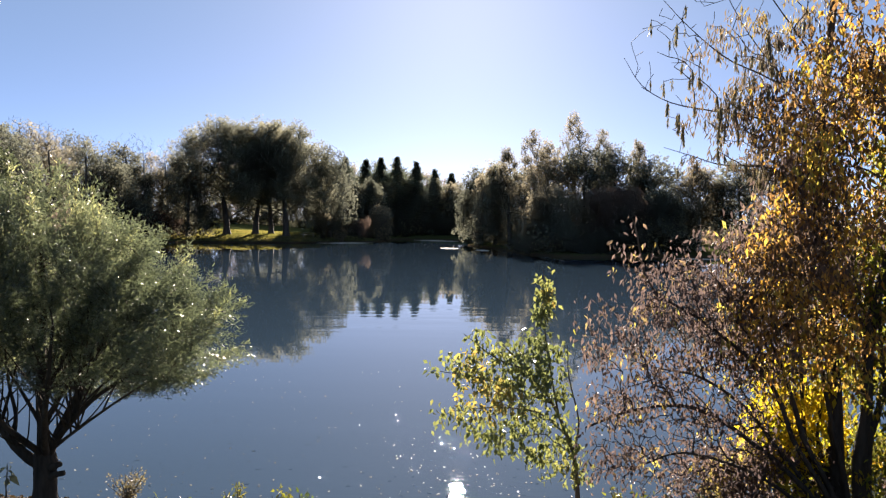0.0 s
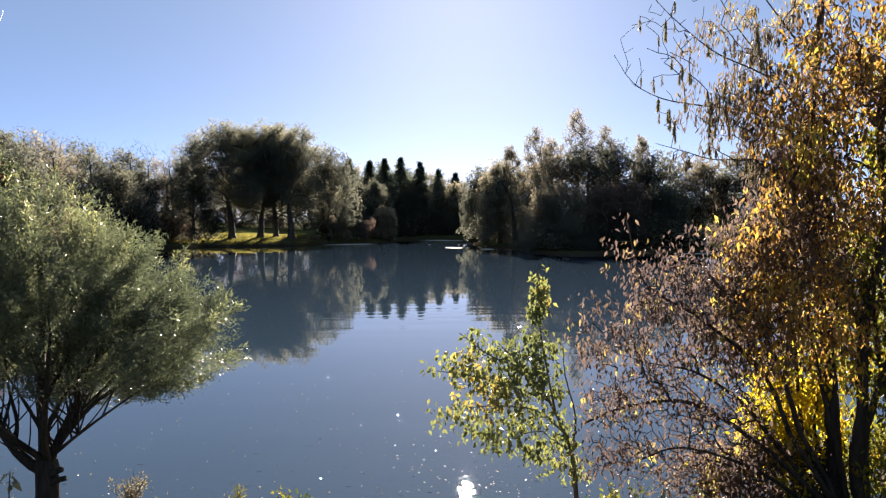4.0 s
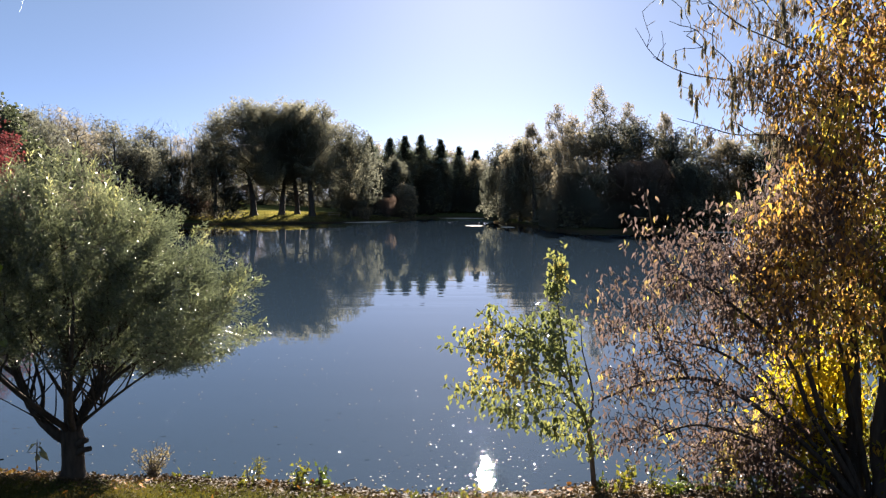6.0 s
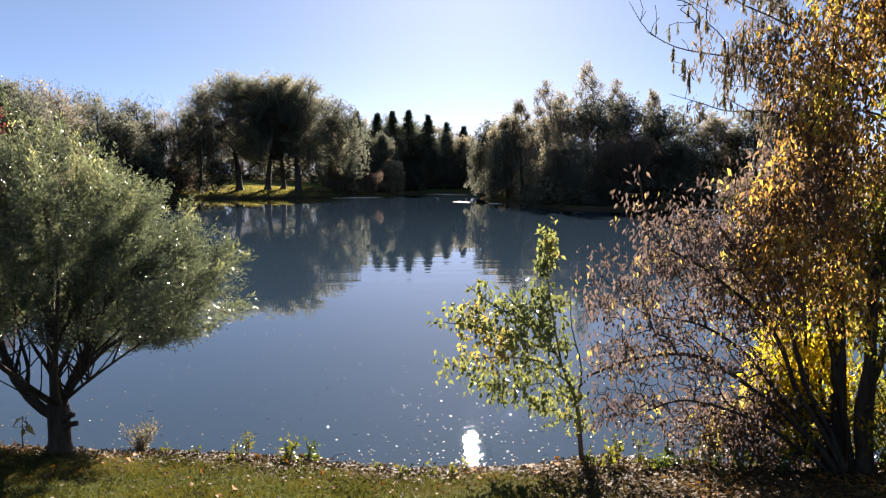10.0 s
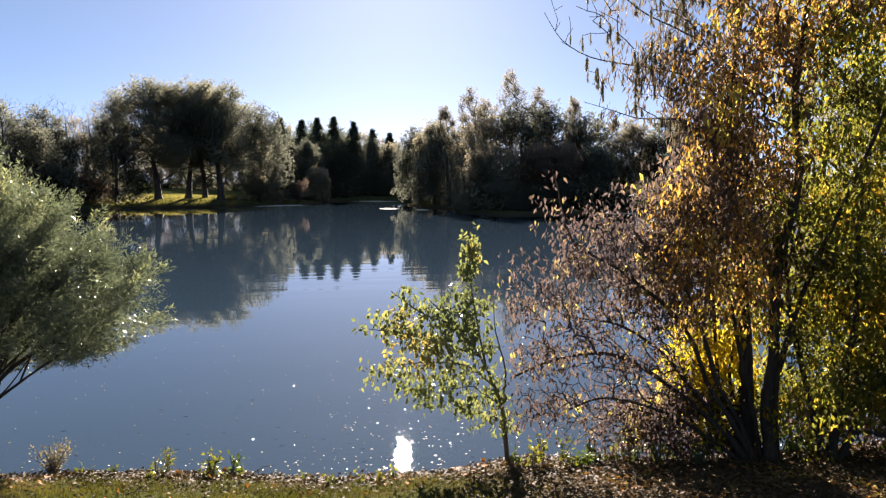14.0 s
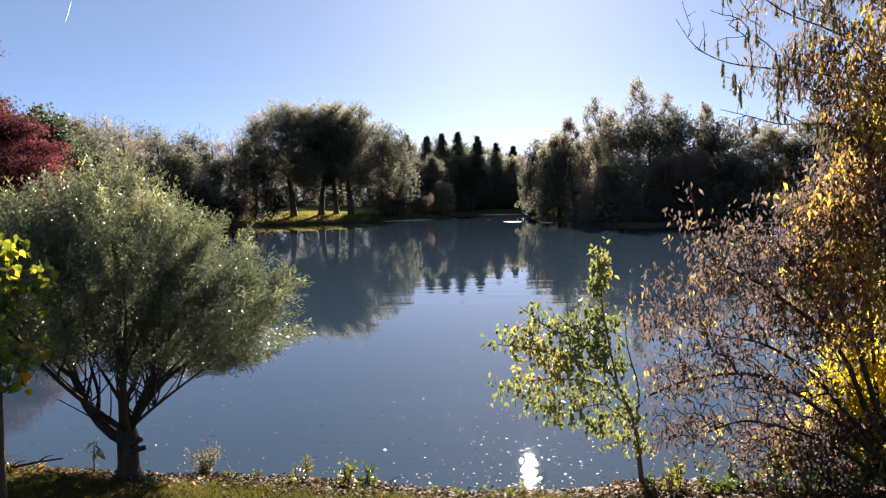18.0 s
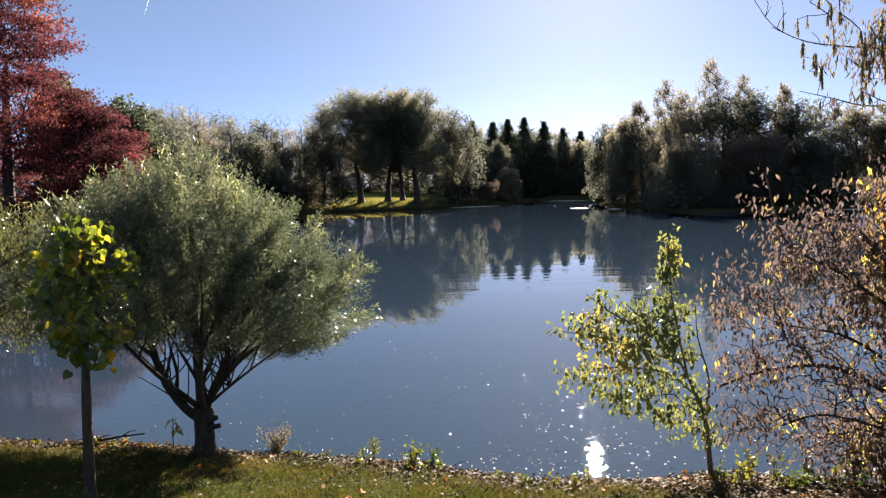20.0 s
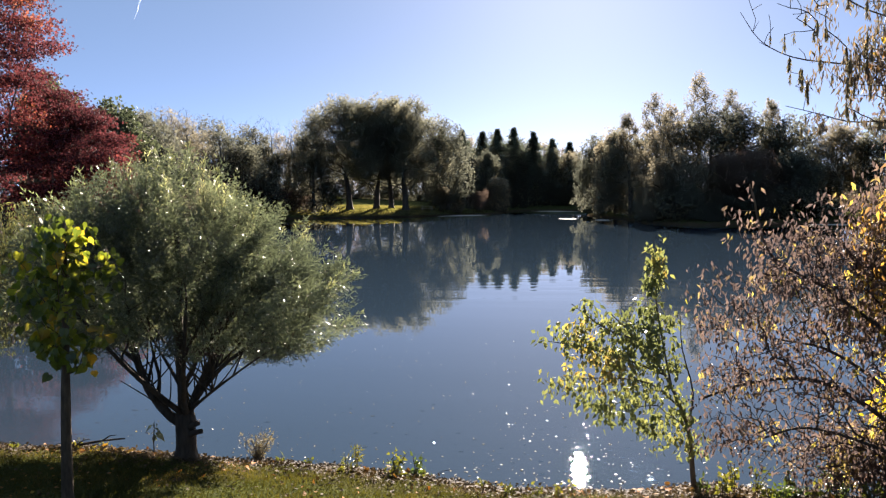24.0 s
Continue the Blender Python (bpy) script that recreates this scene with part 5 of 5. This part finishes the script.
stemmed("plum_shrub", (3.15, 6.0), "arching shrub with plum-brown leaves hanging over the water", [
    ([(0, 0, 0), (-0.15, 0, 0.35), (-0.5, 0.0, 0.8), (-1.0, 0.05, 1.08), (-1.5, 0.05, 1.05), (-1.9, 0.05, 0.9)], 0.028),
    ([(0.02, 0, 0), (-0.12, 0.05, 0.4), (-0.4, 0.1, 0.95), (-0.85, 0.15, 1.3), (-1.3, 0.15, 1.4)], 0.025),
    ([(0.04, 0, 0), (-0.05, 0.0, 0.5), (-0.35, 0.0, 1.3), (-0.9, 0.05, 1.8), (-1.35, 0.1, 2.1), (-1.5, 0.1, 2.6)], 0.024),
    ([(-0.04, 0, 0), (-0.25, 0.0, 0.25), (-0.6, -0.05, 0.55), (-1.1, -0.05, 0.72), (-1.5, 0, 0.6)], 0.022),
    ([(0.06, 0, 0), (0.02, 0.05, 0.6), (-0.2, 0.1, 1.4), (-0.5, 0.15, 2.0)], 0.03)],
    [(-1.5, 0.1, 1.35, 0.5, 0.4, 0.4), (-1.1, 0.1, 1.75, 0.55, 0.4, 0.4), (-0.8, 0.1, 1.2, 0.6, 0.4, 0.4), (-1.65, 0.05, 0.95, 0.35, 0.35, 0.35), (-1.75, 0.1, 1.75, 0.3, 0.3, 0.3), (-0.6, 0.05, 0.75, 0.5, 0.3, 0.35), (-1.5, 0.1, 2.45, 0.14, 0.12, 0.3), (-0.4, 0.1, 1.75, 0.5, 0.4, 0.5), (-1.55, 0.05, 0.55, 0.4, 0.25, 0.2), (-1.05, 0.05, 0.6, 0.4, 0.25, 0.22), (-1.15, 0.1, 2.1, 0.5, 0.3, 0.3), (-0.7, 0.1, 2.3, 0.45, 0.3, 0.35), (-0.9, 0.1, 1.95, 0.5, 0.3, 0.3)],
    720, L_PLUM, 10, 0.07, 0.046, 404, hang=0.7, category="shrub", pull=0.2, bare=820, bare_rows=[(-1.1, 0.05, 0.75, 0.75, 0.3, 0.4), (-0.9, 0.1, 1.2, 0.6, 0.3, 0.4), (-0.4, 0.1, 0.9, 0.4, 0.3, 0.4)], foot=(0.32, 0.04), singles=280, single_mat=L_PLUM_ONE)


def ash_tree():
    rng = np.random.default_rng(411)
    x, y = 3.42, 6.2
    z = ground_z(x, y) - 0.05
    t = root("ash_tree", (x, y, z), "dark-stemmed ash with hanging brown seed clusters and few leaves", "tree")
    stem = smooth_line([(0.1, 0, 0), (0.09, 0.02, 0.6), (0.05, 0.05, 1.4), (-0.03, 0.1, 2.2), (-0.1, 0.15, 3.0), (0.0, 0.2, 4.2), (0.1, 0.2, 5.6)], 40)
    r0 = np.linspace(0.075, 0.025, 40)
    r0[0] = 0.1
    part("trunk", arr_mesh("trunk", *sweep(stem, r0, 12, 0.05, rng), BARK, True), t)
    b = Boughs().stem(stem, r0)
    arms = [(21, [(-0.1, 0.15, 3.0), (-0.5, 0.25, 3.2), (-0.85, 0.38, 3.22), (-1.1, 0.43, 3.3), (-1.36, 0.47, 3.38)]),
            (23, [(-0.08, 0.16, 3.3), (-0.5, 0.3, 3.62), (-0.95, 0.43, 3.72), (-1.3, 0.5, 3.8), (-1.56, 0.54, 3.96), (-1.72, 0.58, 4.22)]),
            (25, [(-0.05, 0.18, 3.5), (-0.4, 0.3, 3.95), (-0.8, 0.45, 4.2), (-1.15, 0.5, 4.5), (-1.4, 0.5, 4.75)]),
            (28, [(0, 0.2, 4.0), (-0.35, 0.3, 4.55), (-0.7, 0.4, 5.1)]),
            (24, [(-0.06, 0.17, 3.4), (-0.3, 0.25, 3.9), (-0.65, 0.35, 4.4), (-0.95, 0.4, 4.95)])]
    for node, pts in arms:
        line = smooth_line(pts, 16)
        rr = np.linspace(0.0095, 0.0024, 16)
        part("limb", arr_mesh("limb", *sweep(line, rr, 7, 0.05, rng), BARK, True), t)
        b.stem(line[1:], rr[1:], node)
    rows = [(-1.0, 0.4, 3.5, 0.55, 0.35, 0.35), (-0.7, 0.3, 4.1, 0.6, 0.4, 0.55), (-0.35, 0.2, 3.3, 0.5, 0.4, 0.4), (-1.35, 0.45, 4.2, 0.4, 0.3, 0.4), (-0.3, 0.2, 5.0, 0.7, 0.5, 0.6), (-1.2, 0.5, 4.55, 0.45, 0.25, 0.4)]
    aim = in_lobes(rng, rows, 330, 0.2)
    b.reach(rng, aim, seg=0.12, rise=0.05, pull=0.2, skip=14, tip=0.003)
    b.limbs(t, BARK, big=50)
    tips = np.array(b.tips)
    spots = b.P[tips]
    spots = spots[rng.random(len(tips)) < np.where(spots[:, 2] - 0.45 * spots[:, 0] > 4.6, 0.1, 0.6)]
    spots = np.vstack([spots, b.P[rng.choice(np.flatnonzero((np.arange(len(b.P)) >= b.n0) & (b.P[:, 2] - 0.45 * b.P[:, 0] < 4.6)), 120)]])
    leafy = b.P[b.n0:]
    leafy = leafy[(leafy[:, 0] > -1.15) & (leafy[:, 2] - 0.45 * leafy[:, 0] < 4.9)]
    more = tufts(rng, leafy[rng.choice(len(leafy), 620)], 5, (0.05, 0.05, 0.06))
    part("foliage", arr_mesh("foliage", *scatter(LANCE, more, leaf_axes(rng, len(more), 1.4, 0), 0.055 + 0.03 * rng.random(len(more))), L_ASH), t, "shrivelled grey-brown leaves", kind="stuff")
    meshes = []
    for k in range(8):
        n = 22 + 4 * k
        drop = rng.random(n)
        at = np.stack([rng.normal(size=n) * 0.004, rng.normal(size=n) * 0.004, -0.11 * drop], 1)
        v, f = scatter(LANCE, at, leaf_axes(rng, n, 2.2, 0), 0.04 + 0.02 * rng.random(n))
        sv, sf = sweep([(0, 0, 0.01), (0.002, 0, -0.05), (0, 0.002, -0.115)], [0.003, 0.004, 0.003], 4)
        tri = np.concatenate([sf[:, [0, 1, 2]], sf[:, [0, 2, 3]]])
        meshes.append(arr_mesh("tassel", np.vstack([v, sv]), np.vstack([f, tri + len(v)]), PODS))
    for k, p in enumerate(spots[:290]):
        ob = part("tassel", meshes[k % 8], t, "dry brown hanging seed keys" if k == 0 else "")
        sc = 0.6 + 0.45 * rng.random()
        ob.matrix_local = Matrix.Translation(p) @ Matrix.Rotation(rng.random() * 6.28, 4, "Z") @ Matrix.Diagonal((sc, sc, sc, 1))


ash_tree()



stemmed("russet_shrub", (3.3, 6.3), "tall shrub dense with dull russet-brown leaves", [
    ([(0, 0, 0), (-0.02, 0.02, 0.7), (-0.1, 0.0, 1.6), (-0.15, -0.05, 2.6), (-0.1, 0, 3.6)], 0.024),
    ([(0.05, 0, 0), (0.1, 0.05, 0.8), (0.2, 0.05, 1.8), (0.3, 0, 3.0)], 0.02)],
    [(-0.15, -0.05, 2.95, 0.55, 0.4, 0.55), (-0.4, -0.05, 2.3, 0.6, 0.4, 0.5), (0.2, 0, 2.6, 0.5, 0.4, 0.6), (-0.15, 0, 3.6, 0.5, 0.4, 0.4), (-0.6, -0.1, 1.75, 0.5, 0.35, 0.35), (0.3, 0, 1.9, 0.4, 0.3, 0.5)],
    380, L_PLUM, 19, 0.085, 0.056, 405, hang=0.8, category="shrub", foot=(0.24, -0.12), inner=0.1, singles=200, single_mat=L_PLUM_ONE)


# ---- small plants along the water's edge ----
L_WEED = leaf_mat("weed_leaves", [(0.0, (0.052, 0.0694, 0.0173)), (0.6, (0.1156, 0.1272, 0.0289)), (1.0, (0.2196, 0.1734, 0.0347))], 0.5, 0.4, warm=1.3)
L_WEED_DRY = leaf_mat("dry_weed", [(0.0, (0.14, 0.13, 0.125)), (1.0, (0.27, 0.255, 0.245))], 0.4, 0.6)
L_GREENWEED = leaf_mat("green_weed", [(0.0, (0.035, 0.063, 0.021)), (0.8, (0.084, 0.126, 0.035)), (1.0, (0.175, 0.175, 0.035))], 0.5, 0.4, warm=1.3)


def weed(name, x, y, h, w, stalks, per, leaf, mat, seed, label, shape=OVATE, hang=0.1, bare=0.25):
    rng = np.random.default_rng(seed)
    t = root(name, (x, y, ground_z(x, y) - 0.02), label, "weed", "weeds on the bank")
    at, ks = [], max(1, stalks)
    for k in range(ks):
        a = rng.random() * 6.283
        top = np.array([math.cos(a) * w * rng.random(), math.sin(a) * w * rng.random(), h * (0.7 + 0.35 * rng.random())])
        line = smooth_line([(0.02 * math.cos(a), 0.02 * math.sin(a), 0), top * [0.35, 0.35, 0.5], top], 9)
        part("stalk", arr_mesh("stalk", *sweep(line, np.linspace(0.0055, 0.002, 9), 5, 0.05, rng), BARK_YOUNG, True), t)
        f = bare + (1 - bare) * rng.random(per)
        at.append(np.stack([np.interp(f, np.linspace(0, 1, 9), line[:, i]) for i in range(3)], 1) + rng.normal(size=(per, 3)) * 0.018)
    at = np.concatenate(at)
    part("foliage", arr_mesh("foliage", *scatter(shape, at, leaf_axes(rng, len(at), hang, 0.25), leaf * (0.6 + 0.8 * rng.random(len(at)))), mat), t, kind="stuff")
    return t


weed("goldenrod", -1.83, 6.62, 0.3, 0.05, 3, 44, 0.05, L_WEED, 501, "upright yellowing weed with narrow leaves at the shore", LANCE)
weed("goldenrod", -1.93, 6.6, 0.16, 0.08, 3, 14, 0.045, L_WEED, 502, "short yellowing weed at the shore", LANCE)
weed("goldenrod", -1.42, 6.5, 0.24, 0.14, 6, 12, 0.05, L_WEED, 503, "sparse weed with yellow and green leaves at the shore")
weed("goldenrod", -1.22, 6.5, 0.22, 0.14, 5, 9, 0.06, L_GREENWEED, 504, "sparse green weed at the shore")
weed("dry_weed", -2.98, 6.95, 0.34, 0.24, 26, 34, 0.024, L_WEED_DRY, 505, "bushy dry grey seed-head clump at the water")
weed("seedling", -4.02, 6.72, 0.4, 0.22, 2, 6, 0.1, L_WILLOW, 506, "dark seedling with a few drooping leaves beside the willow", hang=0.9, bare=0.6)
weed("seedling", -2.6, 6.6, 0.12, 0.05, 2, 8, 0.05, L_WEED, 507, "tiny yellow-green seedling on the bank")
weed("seedling", -0.6, 6.4, 0.12, 0.1, 4, 8, 0.045, L_WEED, 508, "tiny yellow-green seedling on the bank")
rngw = np.random.default_rng(77)
for k in range(30):
    x = 1.35 + 3.4 * rngw.random()
    y = 6.42 - 0.5 * rngw.random() ** 1.5 + 0.04 * (x - 1.3)
    weed("nettle", x, y, 0.12 + 0.2 * rngw.random(), 0.12, 4, 11, 0.05, L_GREENWEED if rngw.random() < 0.6 else L_WEED, 520 + k, "small leafy weed growing from the leaf litter")
for k in range(16):
    x = -5.6 + 6.5 * rngw.random()
    y = float(np.interp(x, [-8, -4.2, -2, -0.4, 0.9], [6.75, 6.8, 6.55, 6.3, 6.2])) - 0.25 * rngw.random()
    weed("nettle", x, y, 0.06 + 0.08 * rngw.random(), 0.08, 3, 9, 0.04, L_WEED, 560 + k, "small yellowing weed among fallen leaves on the bank")


def fallen_branch(pts, r, seed, label):
    rng = np.random.default_rng(seed)
    base = np.array([pts[0][0], pts[0][1], ground_z(*pts[0][:2])])
    line = smooth_line([(x - base[0], y - base[1], ground_z(x, y) + z + r - base[2]) for x, y, z in pts], 12)
    t = root("fallen_branch", base, label, "branch")
    part("stick", arr_mesh("stick", *sweep(line, np.linspace(r, r * 0.4, 12), 7, 0.1, rng), BARK, True), t)
    for i in (4, 7):
        q = line[i]
        part("twig", arr_mesh("twig", *sweep([q, q + [0.08, 0.02, 0.05], q + [0.17, 0.0, 0.07]], [r * 0.5, r * 0.35, r * 0.15], 5, 0.05, rng), BARK, True), t)


fallen_branch([(-5.0, 6.5, 0), (-4.8, 6.55, 0.03), (-4.55, 6.7, 0.08), (-4.35, 6.75, 0.13)], 0.018, 601, "dead branch lying in leaf litter by the willow")
fallen_branch([(-5.3, 6.45, 0), (-5.0, 6.6, 0.0), (-4.7, 6.6, 0.04)], 0.012, 602, "thin dead branch lying in leaf litter")

# ---- grass, fallen leaves, floating leaves ----
def lawn():
    rng = np.random.default_rng(701)
    n = 150000
    x, y = rng.uniform(-7.5, 2.2, n), 6.55 - 3.0 * rng.random(n) ** 0.9
    gap = shore_gap(x, y)
    patch = 0.5 + 0.5 * np.sin(x * 3.1 + 1.3 * np.sin(y * 2.7)) * np.sin(y * 4.3 + x)
    ok = (gap > 0.4 + 0.35 * rng.random(n)) & (rng.random(n) < 0.35 + 0.65 * patch) & (x < 0.9 + 0.5 * rng.normal(size=n))
    x, y = x[ok], y[ok]
    at = np.stack([x, y, land(x, y) - 0.004], 1)
    k = len(at)
    lean = rng.normal(size=(k, 3)) * [0.55, 0.55, 0] + [0, 0, 1]
    along = unit(lean)
    up = rng.normal(size=(k, 3))
    up = unit(up - (up * along).sum(1, keepdims=True) * along)
    ax = np.stack([np.cross(along, up), along, up], -1)
    tagged(new("grass", arr_mesh("grass", *scatter(BLADE, at, ax, 0.026 + 0.028 * rng.random(k)), GRASS)), "short uneven green lawn grass on the bank", "grass", kind="stuff")


def litter():
    rng = np.random.default_rng(702)
    pts = []
    n = 56000
    x = rng.uniform(-8, 6, n)
    y = rng.uniform(4.0, 7.2, n)
    gap = shore_gap(x, y)
    right = np.clip((x - 0.6) / 0.7, 0, 1)
    dense = np.where(gap < 0, np.exp(-(gap / 0.12) ** 2), np.maximum(np.exp(-((gap - 0.25) / 0.4) ** 2), 0.03 + 0.75 * right))
    ok = rng.random(n) < dense
    x, y, gap = x[ok], y[ok], gap[ok]
    z = np.maximum(land(x, y), 0.0) + 0.006 + 0.03 * rng.random(len(x)) ** 2 * (gap > 0)
    at = np.stack([x, y, z], 1)
    along = unit(rng.normal(size=(len(at), 3)) * [1, 1, 0.35])
    up = rng.normal(size=(len(at), 3)) * 0.45 + [0, 0, 1]
    up = unit(up - (up * along).sum(1, keepdims=True) * along)
    ax = np.stack([np.cross(along, up), along, up], -1)
    t = new("fallen_leaves", arr_mesh("fallen_leaves", *scatter(OVATE, at, ax, 0.028 + 0.034 * rng.random(len(at))), L_LITTER))
    tagged(t, "brown and russet fallen leaves strewn along the shore", "fallen leaves", kind="stuff")
    me = arr_mesh("leaf", *HEART, L_LITTER_ONE)
    pick = rng.choice(len(at), 240, replace=False)
    put_leaves(rng, t, me, at[pick] + [0, 0, 0.012], ax[pick], 0.035 + 0.03 * rng.random(240))
    n = 100
    x, y = rng.uniform(-5.5, 1.0, n), rng.uniform(4.4, 6.0, n)
    at = np.stack([x, y, land(x, y) + 0.03], 1)
    put_leaves(rng, t, me, at, ax[:n], 0.022 + 0.024 * rng.random(n))


def floating():
    rng = np.random.default_rng(703)
    n = 460
    y = 6.8 + 7.5 * rng.random(n) ** 1.9
    x = (rng.random(n) * 0.95 - 0.62) * y + 0.25 * np.sin(y * 3)
    # extra leaves round the sun's reflection, added to stand in for its sparkle
    x = np.concatenate([x, 0.35 + 0.75 * rng.normal(size=130)])
    y = np.concatenate([y, 6.7 + 2.6 * rng.random(130) ** 1.5])
    ok = shore_gap(x, y) < -0.05
    x, y = x[ok], y[ok]
    at = np.stack([x, y, 0.004 + 0 * x], 1)
    along = unit(rng.normal(size=(len(at), 3)) * [1, 1, 0.05])
    up = rng.normal(size=(len(at), 3)) * 0.22 + [0, 0.0, 1]
    up = unit(up - (up * along).sum(1, keepdims=True) * along)
    ax = np.stack([np.cross(along, up), along, up], -1)
    # leaf colour kept pale so that the flecks pass for glints
    glint = leaf_mat("pale_glint_leaves", [(0.0, (0.3, 0.25, 0.18)), (1.0, (0.5, 0.45, 0.35))], 0.3, 0.2)
    tagged(new("floating_leaves", arr_mesh("floating_leaves", *scatter(OVATE, at, ax, 0.014 + 0.024 * rng.random(len(at)) ** 1.5), glint)), "scattered small floating leaves, coloured pale to pass for sun glints on the lake", "floating leaves", kind="stuff")


lawn()
litter()
floating()


stemmed("hazel_shrub", (5.5, 6.55), "dense dull green shrub over the water's edge", [
    ([(0, 0, 0), (0.0, 0.05, 0.7), (-0.1, 0.1, 1.6), (-0.1, 0.1, 2.8)], 0.045),
    ([(0.06, 0, 0), (0.25, 0.05, 0.7), (0.5, 0.1, 1.6), (0.6, 0.1, 2.4)], 0.035),
    ([(-0.06, 0, 0), (-0.3, 0.1, 0.6), (-0.7, 0.2, 1.1), (-1.1, 0.3, 1.5)], 0.03)],
    [(0, 0.2, 1.2, 1.0, 0.6, 0.9), (-0.9, 0.3, 0.9, 0.7, 0.5, 0.7), (0, 0.2, 2.6, 1.0, 0.6, 0.8), (0.6, 0, 1.6, 0.9, 0.6, 1.0), (-0.8, 0.3, 1.9, 0.7, 0.5, 0.6), (0.2, 0.1, 3.6, 0.9, 0.6, 0.6), (-0.3, -0.4, 0.8, 0.8, 0.4, 0.6)],
    560, leaf_mat("hazel_leaves", [(0.0, (0.07, 0.065, 0.03)), (0.5, (0.11, 0.12, 0.035)), (0.85, (0.2, 0.19, 0.05)), (1.0, (0.34, 0.25, 0.06))], 0.5, 0.42, warm=1.3, patch=1.8), 26, 0.09, 0.068, 406, hang=0.6, category="shrub")
stemmed("bramble", (2.75, 6.35), "low tangle of brown-leaved brambles under the arching shrub", [
    ([(0, 0, 0), (-0.2, 0.0, 0.35), (-0.5, 0.05, 0.45), (-0.8, 0.1, 0.25)], 0.01),
    ([(0.02, 0, 0), (0.2, -0.02, 0.4), (0.45, 0, 0.5), (0.7, 0.05, 0.3)], 0.01),
    ([(0, 0.02, 0), (0.0, 0.05, 0.5), (-0.15, 0.1, 0.8)], 0.009)],
    [(-0.3, 0.1, 0.35, 0.4, 0.2, 0.25), (0.3, 0.05, 0.4, 0.4, 0.2, 0.3), (0, 0.1, 0.6, 0.3, 0.2, 0.25), (0.55, 0.0, 0.5, 0.35, 0.2, 0.35), (0.35, -0.1, 0.28, 0.3, 0.15, 0.2)],
    210, L_PLUM, 26, 0.07, 0.05, 407, hang=0.4, category="shrub", bark=BARK_YOUNG)

stemmed("bramble", (3.95, 6.42), "low tangle of green and yellow brambles under the trees", [
    ([(0, 0, 0), (-0.2, 0.0, 0.35), (-0.5, 0.05, 0.45), (-0.8, 0.1, 0.25)], 0.01),
    ([(0.02, 0, 0), (0.2, -0.02, 0.4), (0.45, 0, 0.5), (0.7, 0.05, 0.3)], 0.01),
    ([(0, 0.02, 0), (0.0, 0.05, 0.5), (-0.15, 0.1, 0.8)], 0.009)],
    [(-0.3, 0.1, 0.35, 0.4, 0.2, 0.25), (0.3, 0.05, 0.4, 0.4, 0.2, 0.3), (0, 0.1, 0.65, 0.3, 0.2, 0.25), (0.6, 0.0, 0.75, 0.35, 0.2, 0.35)],
    150, L_GREENGOLD, 20, 0.06, 0.055, 408, hang=0.4, category="shrub", bark=BARK_YOUNG)

stemmed("bramble", (4.85, 6.4), "low tangle of brown-leaved brambles at the water's edge", [
    ([(0, 0, 0), (-0.2, 0.0, 0.35), (-0.5, 0.05, 0.45), (-0.8, 0.1, 0.25)], 0.01),
    ([(0.02, 0, 0), (0.2, -0.02, 0.4), (0.45, 0, 0.5), (0.7, 0.05, 0.3)], 0.01),
    ([(0, 0.02, 0), (0.0, 0.05, 0.5), (-0.15, 0.1, 0.8)], 0.009)],
    [(-0.3, 0.1, 0.35, 0.4, 0.2, 0.25), (0.3, 0.05, 0.4, 0.4, 0.2, 0.3), (0, 0.1, 0.65, 0.3, 0.2, 0.25), (0.6, 0.0, 0.75, 0.35, 0.2, 0.35)],
    150, L_PLUM, 22, 0.06, 0.055, 409, hang=0.4, category="shrub", bark=BARK_YOUNG)


rngs = np.random.default_rng(91)
for k in range(9):
    x, y = -4.5 + 6.5 * rngs.random(), 4.8 + 1.6 * rngs.random()
    a, n = rngs.random() * 3.14, 0.08 + 0.14 * rngs.random()
    fallen_branch([(x, y, 0.02), (x + 0.5 * n * math.cos(a), y + 0.5 * n * math.sin(a), 0.03), (x + n * math.cos(a), y + n * math.sin(a), 0.02)], 0.005, 610 + k, "short dry twig lying in the grass")


stemmed("willow_shrub", (-7.3, 6.75), "dark willow shrub with small glinting leaves over the water", [
    ([(0, 0, 0), (0.1, 0.1, 0.7), (0.35, 0.3, 1.4), (0.8, 0.6, 1.9), (1.3, 0.8, 2.2)], 0.035),
    ([(-0.08, 0, 0), (0.0, 0.2, 0.8), (0.2, 0.5, 1.7), (0.6, 0.8, 2.3)], 0.035),
    ([(0.05, 0.05, 0), (0.2, 0.2, 0.75), (0.6, 0.5, 1.2), (1.1, 0.8, 1.5), (1.6, 1.0, 1.6)], 0.025)],
    [(1.0, 0.6, 1.55, 0.6, 0.5, 0.55), (1.5, 0.9, 1.6, 0.55, 0.5, 0.55), (0.5, 0.5, 1.7, 0.6, 0.5, 0.7), (1.1, 0.8, 2.15, 0.7, 0.5, 0.45), (0.4, 0.6, 2.4, 0.6, 0.5, 0.45), (1.9, 1.1, 1.75, 0.45, 0.45, 0.5), (1.5, 1.0, 2.3, 0.45, 0.4, 0.35)],
    620, leaf_mat("willow_shrub_leaves", [(0.0, (0.05, 0.055, 0.03)), (0.6, (0.09, 0.1, 0.05)), (1.0, (0.2, 0.19, 0.09))], 0.45, 0.2, warm=1.2, cool=0.7), 30, 0.09, 0.055, 431, shape=LANCE, hang=0.5, category="shrub", inner=0.1)
